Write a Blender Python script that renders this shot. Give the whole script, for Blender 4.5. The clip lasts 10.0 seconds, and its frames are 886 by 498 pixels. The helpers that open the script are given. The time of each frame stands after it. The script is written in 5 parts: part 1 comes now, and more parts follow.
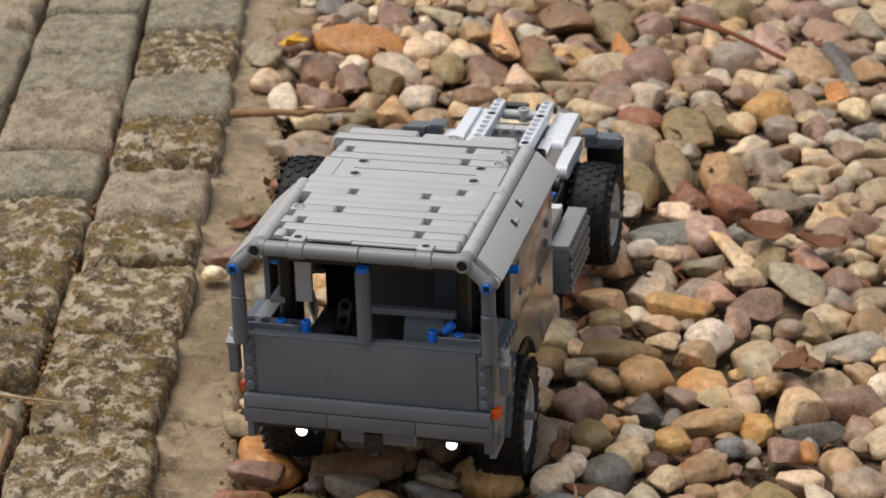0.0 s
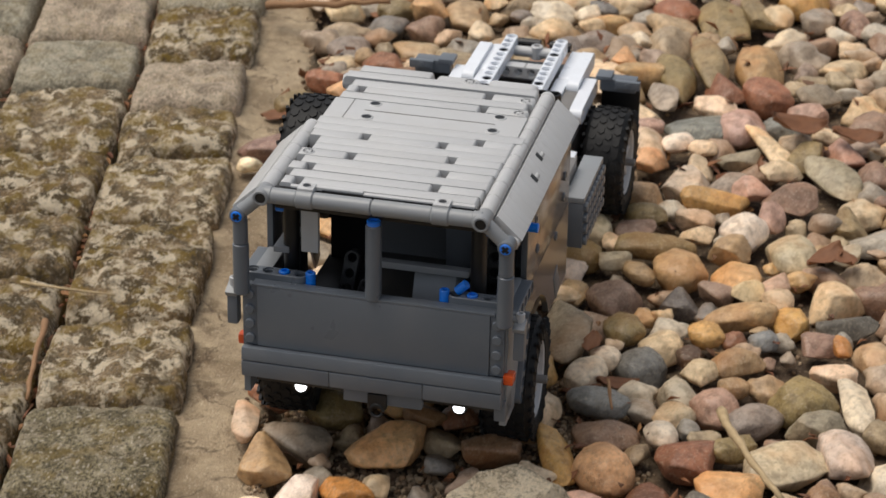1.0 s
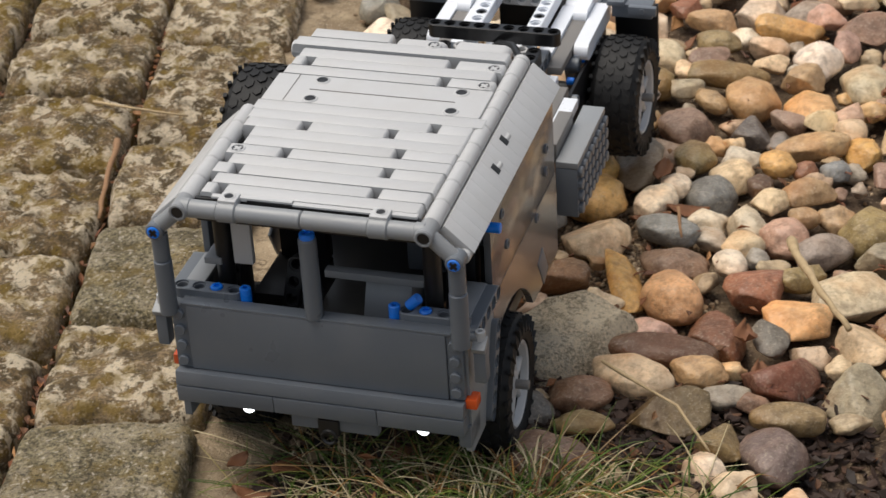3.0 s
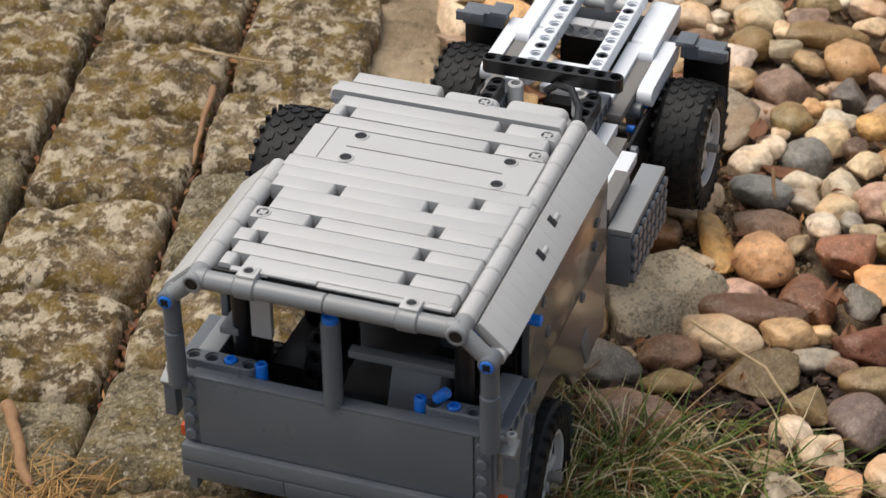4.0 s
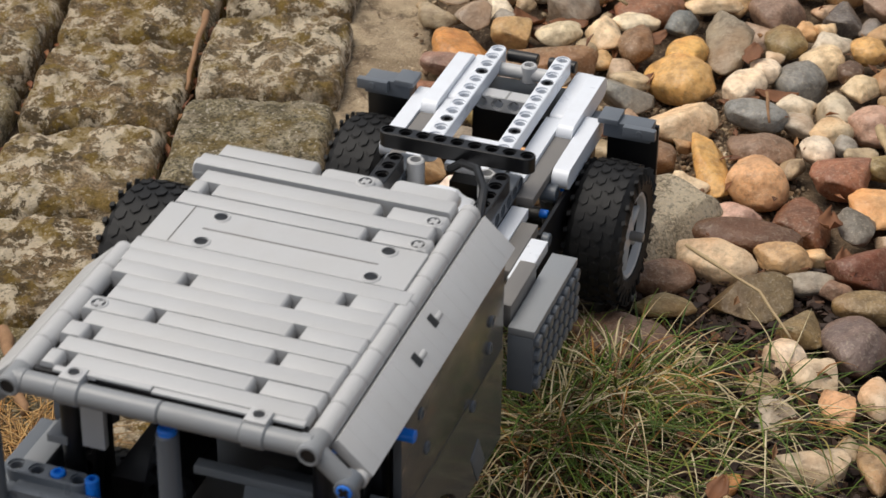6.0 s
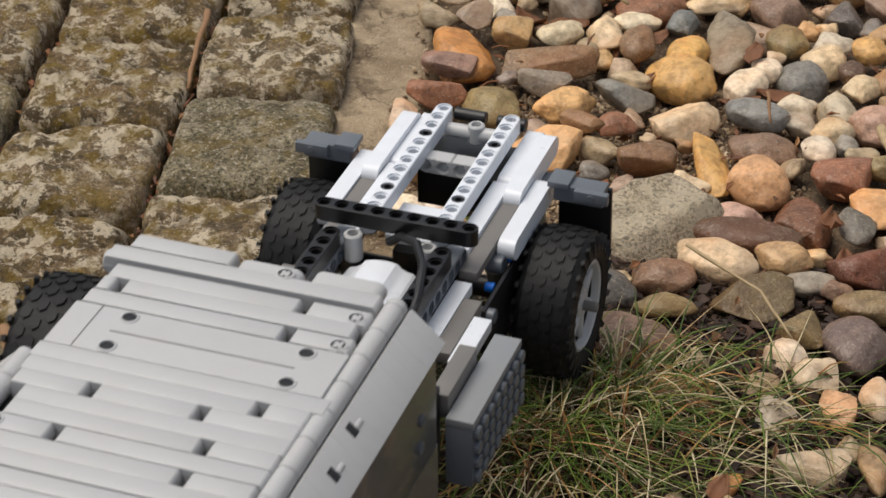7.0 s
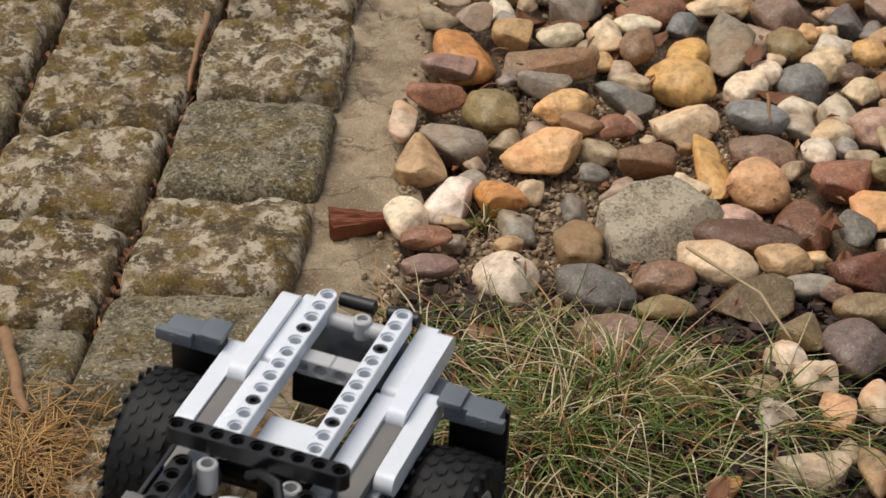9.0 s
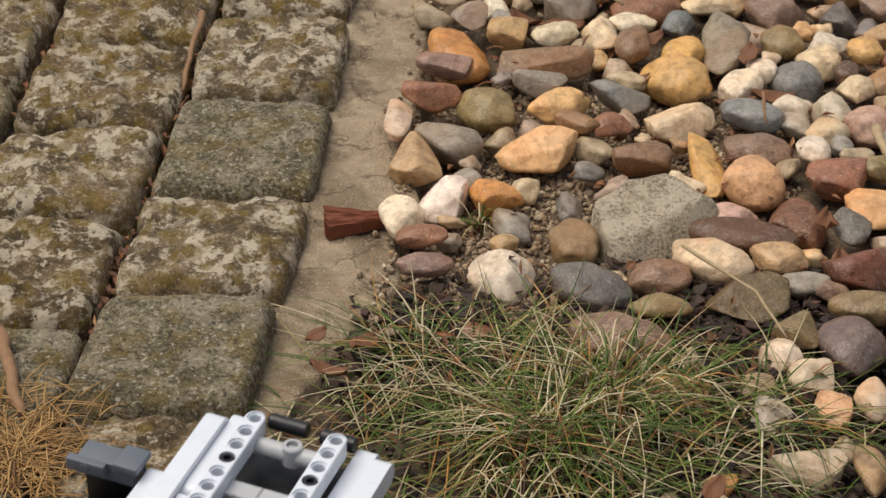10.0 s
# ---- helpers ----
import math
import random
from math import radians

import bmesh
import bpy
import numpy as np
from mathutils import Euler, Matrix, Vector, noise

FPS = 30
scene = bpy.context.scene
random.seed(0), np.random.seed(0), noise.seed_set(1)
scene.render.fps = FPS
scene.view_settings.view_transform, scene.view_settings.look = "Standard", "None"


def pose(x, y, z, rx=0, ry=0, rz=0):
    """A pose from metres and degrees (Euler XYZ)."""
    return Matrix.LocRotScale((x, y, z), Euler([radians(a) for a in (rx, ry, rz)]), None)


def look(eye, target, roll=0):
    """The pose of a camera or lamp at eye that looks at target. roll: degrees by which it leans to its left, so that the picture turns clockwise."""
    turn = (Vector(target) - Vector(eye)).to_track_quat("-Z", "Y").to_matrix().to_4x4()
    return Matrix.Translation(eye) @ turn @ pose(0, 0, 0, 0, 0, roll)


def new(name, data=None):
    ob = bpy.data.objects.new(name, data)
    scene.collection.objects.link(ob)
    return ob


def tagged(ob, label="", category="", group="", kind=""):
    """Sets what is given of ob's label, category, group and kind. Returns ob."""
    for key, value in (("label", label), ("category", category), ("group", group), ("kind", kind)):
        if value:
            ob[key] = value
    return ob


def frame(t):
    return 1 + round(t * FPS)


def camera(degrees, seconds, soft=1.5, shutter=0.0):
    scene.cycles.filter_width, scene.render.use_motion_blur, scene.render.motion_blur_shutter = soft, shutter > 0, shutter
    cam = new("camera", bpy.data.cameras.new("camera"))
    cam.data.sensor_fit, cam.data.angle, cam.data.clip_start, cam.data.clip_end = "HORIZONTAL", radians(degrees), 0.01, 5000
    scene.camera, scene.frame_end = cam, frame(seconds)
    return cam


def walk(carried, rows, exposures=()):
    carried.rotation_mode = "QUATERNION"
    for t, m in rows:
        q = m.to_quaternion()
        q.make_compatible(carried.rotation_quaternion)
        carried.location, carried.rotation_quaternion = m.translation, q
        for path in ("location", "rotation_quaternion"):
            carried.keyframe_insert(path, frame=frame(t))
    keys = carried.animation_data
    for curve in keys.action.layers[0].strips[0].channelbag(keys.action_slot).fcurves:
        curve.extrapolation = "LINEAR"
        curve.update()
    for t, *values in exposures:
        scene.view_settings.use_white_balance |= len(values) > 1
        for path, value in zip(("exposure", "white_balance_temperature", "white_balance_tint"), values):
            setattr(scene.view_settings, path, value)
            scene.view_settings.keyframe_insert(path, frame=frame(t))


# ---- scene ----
import itertools

# ---- camera: a tripod head that tilts and pans on the spot ----
cam = camera(20.83, 10.0, soft=1.5, shutter=0.4)
cam.data.dof.use_dof, cam.data.dof.focus_distance, cam.data.dof.aperture_fstop = True, 1.08, 40.0
EYE = (0.0, 0.0, 0.6250)


def aim(tilt, lean, turn):
    return pose(*EYE, tilt, lean, turn)


walk(cam, [
    (0.0, aim(66.60, -0.57, -4.71)),
    (0.5, aim(65.36, -0.48, -4.38)),
    (1.0, aim(64.04, -0.51, -3.83)),
    (1.5, aim(63.04, -0.50, -3.25)),
    (2.0, aim(62.24, -0.49, -2.68)),
    (2.5, aim(61.19, -0.44, -2.39)),
    (2.7, aim(60.38, -0.45, -2.36)),
    (3.8, aim(59.31, -0.61, 0.30)),
    (4.0, aim(58.75, -0.65, 0.68)),
    (4.5, aim(57.71, -0.53, 0.90)),
    (5.0, aim(57.36, -0.58, 0.81)),
    (5.5, aim(57.12, -0.57, 0.76)),
    (6.0, aim(56.96, -0.62, 0.50)),
    (6.2, aim(56.96, -0.76, 0.59)),
    (7.3, aim(56.94, -0.63, 0.54)),
    (7.5, aim(56.94, -0.62, 0.53)),
    (8.0, aim(56.94, -0.63, 0.52)),
    (8.5, aim(56.96, -0.62, 0.53)),
    (9.0, aim(57.00, -0.64, 0.54)),
    (9.5, aim(57.03, -0.66, 0.46)),
    (10.0, aim(56.97, -0.61, 0.39)),
], [(0.0, -0.15), (1.5, -0.05), (2.5, 0.05), (4.0, 0.09), (4.5, 0.09), (6.0, -0.06), (7.5, -0.19), (10.0, -0.17)])

# ---- light: a bright overcast sky ----
world = bpy.data.worlds.new("world")
scene.world = world
world.use_nodes = True
wn = world.node_tree
sky = wn.nodes.new("ShaderNodeTexSky")
sky.sky_type, sky.sun_disc = "NISHITA", False
sky.sun_elevation, sky.sun_rotation = radians(68), radians(-77)
sky.air_density, sky.dust_density = 1.2, 3.0
pale = wn.nodes.new("ShaderNodeHueSaturation")
pale.inputs["Saturation"].default_value = 0.45
wn.links.new(sky.outputs[0], pale.inputs["Color"])
wn.links.new(pale.outputs[0], wn.nodes["Background"].inputs[0])
wn.nodes["Background"].inputs[1].default_value = 0.125
sun_data = bpy.data.lights.new("sun", "SUN")
sun_data.energy, sun_data.angle, sun_data.color = 2.42, radians(44), (1.0, 0.925, 0.815)
sun = new("sun", sun_data)
sun.matrix_basis = look((-1.1, 0.25, 2.8), (0, 0, 0))

# ---- materials ----


class Nodes:
    """A small helper that wires a principled material."""

    def __init__(self, name, rough=0.5, metal=0.0):
        self.mat = bpy.data.materials.new(name)
        self.mat.use_nodes = True
        self.tree = self.mat.node_tree
        self.bsdf = self.tree.nodes["Principled BSDF"]
        self.bsdf.inputs["Roughness"].default_value = rough
        self.bsdf.inputs["Metallic"].default_value = metal

    def node(self, kind, **values):
        n = self.tree.nodes.new(kind)
        for key, value in values.items():
            n.inputs[key].default_value = value
        return n

    def link(self, a, b):
        self.tree.links.new(a, b)

    def place(self):
        return self.node("ShaderNodeTexCoord").outputs["Object"]

    def noise(self, scale, detail=4.0, rough=0.55, at=None):
        n = self.node("ShaderNodeTexNoise", Scale=scale, Detail=detail, Roughness=rough)
        self.link(at or self.place(), n.inputs["Vector"])
        return n.outputs["Fac"]

    def ramp(self, fac, *stops):
        n = self.node("ShaderNodeValToRGB")
        el = n.color_ramp.elements
        while len(el) < len(stops):
            el.new(0.5)
        for e, (p, c) in zip(el, stops):
            e.position = p
            e.color = (c, c, c, 1) if isinstance(c, (int, float)) else (*c, 1)
        self.link(fac, n.inputs[0])
        return n.outputs[0]

    def mix(self, fac, a, b, how="MIX"):
        n = self.tree.nodes.new("ShaderNodeMix")
        n.data_type, n.blend_type = "RGBA", how
        for socket, value in ((n.inputs[0], fac), (n.inputs[6], a), (n.inputs[7], b)):
            if isinstance(value, (int, float)):
                socket.default_value = value if socket == n.inputs[0] else (value, value, value, 1)
            elif isinstance(value, tuple):
                socket.default_value = (*value, 1)
            else:
                self.link(value, socket)
        return n.outputs[2]

    def color(self, c):
        if isinstance(c, tuple):
            self.bsdf.inputs["Base Color"].default_value = (*c, 1)
        else:
            self.link(c, self.bsdf.inputs["Base Color"])

    def rough(self, c):
        self.link(c, self.bsdf.inputs["Roughness"])

    def bump(self, height, strength, distance):
        n = self.node("ShaderNodeBump", Strength=strength, Distance=distance)
        self.link(height, n.inputs["Height"])
        self.link(n.outputs[0], self.bsdf.inputs["Normal"])


def plastic(name, c, rough=0.32, dirt=0.16):
    """Moulded plastic with fine scuffs and a trace of dust."""
    n = Nodes(name, rough)
    small, large = n.noise(900, 3), n.noise(45, 3)
    dust = n.ramp(large, (0.45, 0.0), (0.8, dirt))
    tone = n.mix(n.ramp(small, (0.3, 0.0), (0.7, 0.12)), c, tuple(v * 0.8 for v in c))
    n.color(n.mix(dust, tone, (0.32, 0.29, 0.25)))
    n.rough(n.ramp(large, (0.3, rough * 0.8), (0.75, min(1, rough * 1.5))))
    n.bump(small, 0.08, 0.0003)
    return n.mat


GREY = plastic("light_grey_plastic", (0.468, 0.469, 0.47), 0.36)
DARK = plastic("dark_grey_plastic", (0.125, 0.14, 0.16), 0.34, 0.1)
WHITE = plastic("white_plastic", (0.74, 0.77, 0.82), 0.3)
BLACK = plastic("black_plastic", (0.008, 0.008, 0.009), 0.35, 0.04)
BLUE = plastic("blue_plastic", (0.006, 0.19, 0.78), 0.28)
ORANGE = plastic("orange_plastic", (0.72, 0.09, 0.01), 0.22)
MID = plastic("mid_grey_plastic", (0.24, 0.25, 0.26), 0.36)
TAUPE = plastic("warm_grey_plastic", (0.17, 0.16, 0.15), 0.4)


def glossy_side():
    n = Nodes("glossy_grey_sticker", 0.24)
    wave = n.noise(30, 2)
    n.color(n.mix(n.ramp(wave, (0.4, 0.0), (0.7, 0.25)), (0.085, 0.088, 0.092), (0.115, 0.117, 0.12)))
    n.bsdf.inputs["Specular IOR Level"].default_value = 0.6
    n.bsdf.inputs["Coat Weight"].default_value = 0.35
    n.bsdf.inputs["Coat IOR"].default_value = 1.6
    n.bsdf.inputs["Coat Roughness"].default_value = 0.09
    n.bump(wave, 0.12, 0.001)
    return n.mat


GLOSSY = glossy_side()


def rubber():
    n = Nodes("tyre_rubber", 0.6)
    a = n.noise(300, 4)
    n.color(n.mix(n.ramp(n.noise(60, 4), (0.5, 0.0), (0.8, 0.4)), (0.009, 0.009, 0.0095), (0.026, 0.024, 0.022)))
    n.bsdf.inputs["Specular IOR Level"].default_value = 0.3
    n.bump(a, 0.2, 0.0006)
    return n.mat


RUBBER = rubber()


def lamp_white():
    n = Nodes("lit_headlamp", 0.3)
    n.color((0.9, 0.9, 0.9))
    n.bsdf.inputs["Emission Color"].default_value = (0.92, 0.96, 1, 1)
    n.bsdf.inputs["Emission Strength"].default_value = 5.0
    return n.mat


LIT = lamp_white()


def soil():
    n = Nodes("sandy_soil", 0.95)
    big, mid, fine = n.noise(9, 5), n.noise(60, 6), n.noise(420, 4)
    c = n.mix(n.ramp(mid, (0.35, 0.0), (0.7, 1.0)), (0.035, 0.022, 0.013), (0.20, 0.138, 0.082))
    c = n.mix(n.ramp(big, (0.4, 0.0), (0.65, 0.65)), c, (0.075, 0.045, 0.027))
    c = n.mix(n.ramp(fine, (0.55, 0.0), (0.75, 0.6)), c, (0.44, 0.34, 0.22))
    n.color(c)
    n.bump(n.mix(0.5, mid, fine), 0.8, 0.006)
    return n.mat


SOIL = soil()


def concrete():
    """Weathered mortar: pale sand grains, dark damp stains, hairline cracks and earth washed over it."""
    n = Nodes("weathered_concrete", 0.92)
    big, mid, fine, wash = n.noise(16, 6, 0.65), n.noise(75, 7, 0.65), n.noise(700, 3), n.noise(38, 7, 0.7)
    c = n.mix(n.ramp(mid, (0.35, 0.0), (0.68, 1.0)), (0.27, 0.20, 0.125), (0.45, 0.35, 0.225))
    c = n.mix(n.ramp(big, (0.47, 0.0), (0.6, 0.7)), c, (0.17, 0.118, 0.066))
    c = n.mix(n.ramp(wash, (0.54, 0.0), (0.62, 0.75)), c, (0.115, 0.075, 0.04))
    c = n.mix(n.ramp(fine, (0.58, 0.0), (0.68, 0.55)), c, (0.17, 0.14, 0.10))
    c = n.mix(n.ramp(fine, (0.32, 0.5), (0.4, 0.0)), c, (0.58, 0.5, 0.38))
    bent = n.node("ShaderNodeVectorMath")
    bent.operation = "ADD"
    n.link(n.place(), bent.inputs[0])
    shift = n.node("ShaderNodeTexNoise", Scale=60.0, Detail=4.0)
    n.link(n.place(), shift.inputs["Vector"])
    small = n.node("ShaderNodeVectorMath")
    small.operation = "SCALE"
    small.inputs["Scale"].default_value = 0.03
    n.link(shift.outputs["Color"], small.inputs[0])
    n.link(small.outputs[0], bent.inputs[1])
    cell = n.node("ShaderNodeTexVoronoi", Scale=17.0)
    cell.feature = "DISTANCE_TO_EDGE"
    n.link(bent.outputs[0], cell.inputs["Vector"])
    crack = n.ramp(cell.outputs["Distance"], (0.0, 1.0), (0.022, 0.0))
    c = n.mix(n.mix(1.0, crack, n.ramp(wash, (0.42, 0.0), (0.52, 0.8)), "MULTIPLY"), c, (0.07, 0.045, 0.025))
    n.color(c)
    n.bump(n.mix(0.45, n.mix(0.5, mid, wash), fine), 0.8, 0.004)
    return n.mat


CONCRETE = concrete()


def joint_earth():
    n = Nodes("joint_earth", 0.95)
    a = n.noise(180, 5)
    n.color(n.mix(n.ramp(a, (0.4, 0.0), (0.7, 1.0)), (0.035, 0.024, 0.013), (0.11, 0.07, 0.035)))
    n.bump(a, 0.8, 0.004)
    return n.mat


JOINT = joint_earth()


def sett_stone(name, base, moss, lichen, speckle=0.35):
    """Granite sett: speckled grain, olive and mustard moss, cream lichen crust."""
    n = Nodes(name, 0.88)
    info = n.node("ShaderNodeObjectInfo")
    at = n.node("ShaderNodeVectorMath")
    at.operation = "ADD"
    n.link(n.place(), at.inputs[0])
    far = n.tree.nodes.new("ShaderNodeMath")
    far.operation = "MULTIPLY"
    far.inputs[1].default_value = 7.0
    n.link(info.outputs["Random"], far.inputs[0])
    n.link(far.outputs[0], at.inputs[1])
    v = at.outputs[0]
    grain, pale, area = n.noise(620, 4, 0.7, v), n.noise(95, 10, 0.72, v), n.noise(38, 4, 0.6, v)
    dark, patch = n.noise(48, 6, 0.66, v), n.noise(70, 5, 0.6, v)
    c = n.mix(n.ramp(grain, (0.4, 0.0), (0.6, 1.0)), tuple(x * (0.75 - speckle * 0.5) for x in base), tuple(min(1, x * (1.2 + speckle * 0.35)) for x in base))
    c = n.mix(n.ramp(dark, (0.46, 0.0), (0.56, 0.2 + 0.65 * moss)), c, (0.056, 0.036, 0.009))
    crust = n.mix(1.0, n.ramp(pale, (0.49, 0.0), (0.525, 0.95)), n.ramp(area, (0.4, 0.0), (0.5, lichen)), "MULTIPLY")
    c = n.mix(crust, c, (0.80, 0.67, 0.48))
    c = n.mix(n.ramp(patch, (0.5, 0.0), (0.6, moss * 0.85)), c, (0.25, 0.155, 0.014))
    speck = n.noise(430, 2, 0.5, v)
    c = n.mix(n.ramp(speck, (0.61, 0.0), (0.67, 0.25 + speckle * 0.6)), c, (0.70, 0.61, 0.48))
    c = n.mix(n.ramp(speck, (0.34, 0.2 + speckle * 0.7), (0.4, 0.0)), c, (0.035, 0.028, 0.018))
    n.color(c)
    n.bump(n.mix(0.4, n.mix(0.5, pale, dark), grain), 1.0, 0.009)
    return n.mat


SETT_MOSSY = sett_stone("mossy_sett_stone", (0.26, 0.17, 0.08), 0.9, 0.9)
SETT_PLAIN = sett_stone("grey_green_sett_stone", (0.28, 0.23, 0.13), 0.5, 0.3, 0.75)
SETT_PALE = sett_stone("pale_grey_sett_stone", (0.46, 0.41, 0.30), 0.3, 0.35)
SETT_OLD = sett_stone("lichened_sett_stone", (0.31, 0.215, 0.115), 0.8, 1.0)
SETT_PINK = sett_stone("pinkish_sett_stone", (0.60, 0.47, 0.34), 0.25, 0.4)


def pebble_stone(name, islands):
    """River pebble: its own colour, soft bands, speckles and dust."""
    n = Nodes(name, 0.62)
    if islands:
        geo = n.tree.nodes.new("ShaderNodeNewGeometry")
        rnd = geo.outputs["Random Per Island"]
        base = n.ramp(rnd, (0.0, (0.44, 0.30, 0.17)), (0.14, (0.27, 0.21, 0.13)), (0.28, (0.60, 0.47, 0.30)), (0.4, (0.24, 0.145, 0.10)),
                      (0.52, (0.46, 0.33, 0.22)), (0.64, (0.27, 0.25, 0.215)), (0.74, (0.56, 0.36, 0.16)), (0.84, (0.74, 0.64, 0.49)), (0.93, (0.18, 0.17, 0.16)), (1.0, (0.37, 0.26, 0.19)))
    else:
        info = n.node("ShaderNodeObjectInfo")
        base, rnd = info.outputs["Color"], info.outputs["Random"]
    far = n.tree.nodes.new("ShaderNodeMath")
    far.operation = "MULTIPLY"
    far.inputs[1].default_value = 9.0
    n.link(rnd, far.inputs[0])
    at = n.node("ShaderNodeVectorMath")
    at.operation = "ADD"
    n.link(n.tree.nodes.new("ShaderNodeNewGeometry").outputs["Position"], at.inputs[0])
    n.link(far.outputs[0], at.inputs[1])
    v = at.outputs[0]
    spot, cloud, fine = n.noise(160, 5, 0.65, v), n.noise(48, 4, 0.6, v), n.noise(650, 3, 0.6, v)
    c = n.mix(n.ramp(cloud, (0.36, 0.0), (0.62, 0.75)), base, n.mix(1.0, base, (1.5, 1.42, 1.3), "MULTIPLY"))
    c = n.mix(n.ramp(spot, (0.46, 0.0), (0.64, 0.65)), c, n.mix(1.0, base, (0.5, 0.45, 0.4), "MULTIPLY"))
    c = n.mix(n.ramp(fine, (0.53, 0.0), (0.68, 0.28)), c, (0.62, 0.52, 0.38))
    pit = n.noise(380, 3, 0.65, v)
    c = n.mix(n.ramp(pit, (0.36, 0.3), (0.44, 0.0)), c, n.mix(1.0, base, (0.36, 0.3, 0.25), "MULTIPLY"))
    vein = n.node("ShaderNodeTexWave", Scale=28.0, Distortion=16.0, Detail=4.0)
    n.link(v, vein.inputs["Vector"])
    c = n.mix(n.ramp(vein.outputs["Fac"], (0.6, 0.0), (0.95, 0.2)), c, n.mix(1.0, base, (0.62, 0.5, 0.4), "MULTIPLY"))
    stain = n.noise(26, 3, 0.5, v)
    c = n.mix(n.ramp(stain, (0.52, 0.0), (0.7, 0.45)), c, n.mix(1.0, base, (1.25, 0.8, 0.45), "MULTIPLY"))
    n.color(c)
    n.rough(n.ramp(spot, (0.3, 0.32), (0.7, 0.62)))
    n.bump(n.mix(0.4, spot, fine), 0.55, 0.0022)
    return n.mat


PEBBLE = pebble_stone("pebble_stone", False)
PEBBLES = pebble_stone("gravel_stone", True)


def island_colours(name, rough, *stops):
    n = Nodes(name, rough)
    geo = n.tree.nodes.new("ShaderNodeNewGeometry")
    c = n.ramp(geo.outputs["Random Per Island"], *stops)
    n.color(n.mix(n.ramp(n.noise(260, 3), (0.4, 0.0), (0.7, 0.4)), c, n.mix(1.0, c, (0.55, 0.5, 0.45), "MULTIPLY")))
    return n.mat


GRASS = island_colours("grass_blades", 0.55, (0.0, (0.05, 0.085, 0.008)), (0.2, (0.09, 0.155, 0.014)), (0.38, (0.18, 0.24, 0.03)), (0.46, (0.38, 0.31, 0.09)), (0.5, (0.58, 0.46, 0.24)), (0.76, (0.74, 0.63, 0.40)), (0.84, (0.50, 0.24, 0.055)), (0.92, (0.22, 0.095, 0.03)), (1.0, (0.10, 0.048, 0.02)))
STRAW = island_colours("dry_needles", 0.65, (0.0, (0.42, 0.20, 0.05)), (0.5, (0.56, 0.34, 0.12)), (1.0, (0.20, 0.10, 0.035)))
MULCH = island_colours("dark_leaf_mulch", 0.75, (0.0, (0.055, 0.028, 0.018)), (0.35, (0.022, 0.014, 0.010)), (0.7, (0.07, 0.036, 0.022)), (0.9, (0.03, 0.018, 0.012)), (1.0, (0.17, 0.075, 0.032)))
CRUMB = island_colours("soil_crumbs", 0.9, (0.0, (0.14, 0.09, 0.055)), (0.3, (0.32, 0.23, 0.14)), (0.55, (0.48, 0.37, 0.24)), (0.75, (0.2, 0.12, 0.07)), (0.92, (0.42, 0.27, 0.14)), (1.0, (0.62, 0.52, 0.39)))
LITTER = island_colours("dry_leaf_litter", 0.7, (0.0, (0.15, 0.05, 0.022)), (0.35, (0.25, 0.1, 0.035)), (0.7, (0.10, 0.042, 0.022)), (1.0, (0.36, 0.18, 0.065)))
BARK = island_colours("dry_bark", 0.85, (0.0, (0.22, 0.11, 0.055)), (1.0, (0.34, 0.2, 0.1)))
REDWOOD = island_colours("red_bark_chip", 0.8, (0.0, (0.15, 0.04, 0.016)), (1.0, (0.22, 0.065, 0.026)))
PALEWOOD = island_colours("pale_dry_stem", 0.75, (0.0, (0.5, 0.38, 0.22)), (1.0, (0.42, 0.3, 0.16)))
YELLOW_LEAF = island_colours("yellow_leaf", 0.6, (0.0, (0.72, 0.38, 0.03)), (1.0, (0.72, 0.38, 0.03)))
GRANITE = sett_stone("speckled_granite", (0.64, 0.52, 0.36), 0.08, 0.8, 0.35)

# ---- mesh helpers ----


def mesh_of(name, bm, material, smooth=False):
    me = bpy.data.meshes.new(name)
    bm.normal_update()
    bm.to_mesh(me)
    bm.free()
    me.materials.append(material)
    if smooth:
        for p in me.polygons:
            p.use_smooth = True
    return me


def part(name, bm, material, parent, label="", smooth=False):
    """Links a bmesh as one mesh object under a thing or a part."""
    ob = new(name, mesh_of(name, bm, material, smooth))
    ob.parent = parent
    if label:
        tagged(ob, label)
    return ob


def sharp_smooth(me, degrees=35):
    me.shade_smooth() if hasattr(me, "shade_smooth") else None
    me.set_sharp_from_angle(angle=radians(degrees))


def slab(bm, lo, hi, bevel=0.0, m=None):
    """A box between two corners, its edges rounded."""
    one = bmesh.new()
    bmesh.ops.create_cube(one, size=1.0)
    for v in one.verts:
        v.co = Vector([l + (h - l) * (c + 0.5) for l, h, c in zip(lo, hi, v.co)])
    if bevel:
        bmesh.ops.bevel(one, geom=one.edges[:], offset=bevel, segments=2, profile=0.6, affect="EDGES")
    return join_in(bm, one, m)


def join_in(bm, one, m=None):
    if m is not None:
        bmesh.ops.transform(one, matrix=m, verts=one.verts)
    me = bpy.data.meshes.new("tmp")
    one.to_mesh(me)
    one.free()
    bm.from_mesh(me)
    bpy.data.meshes.remove(me)
    return bm


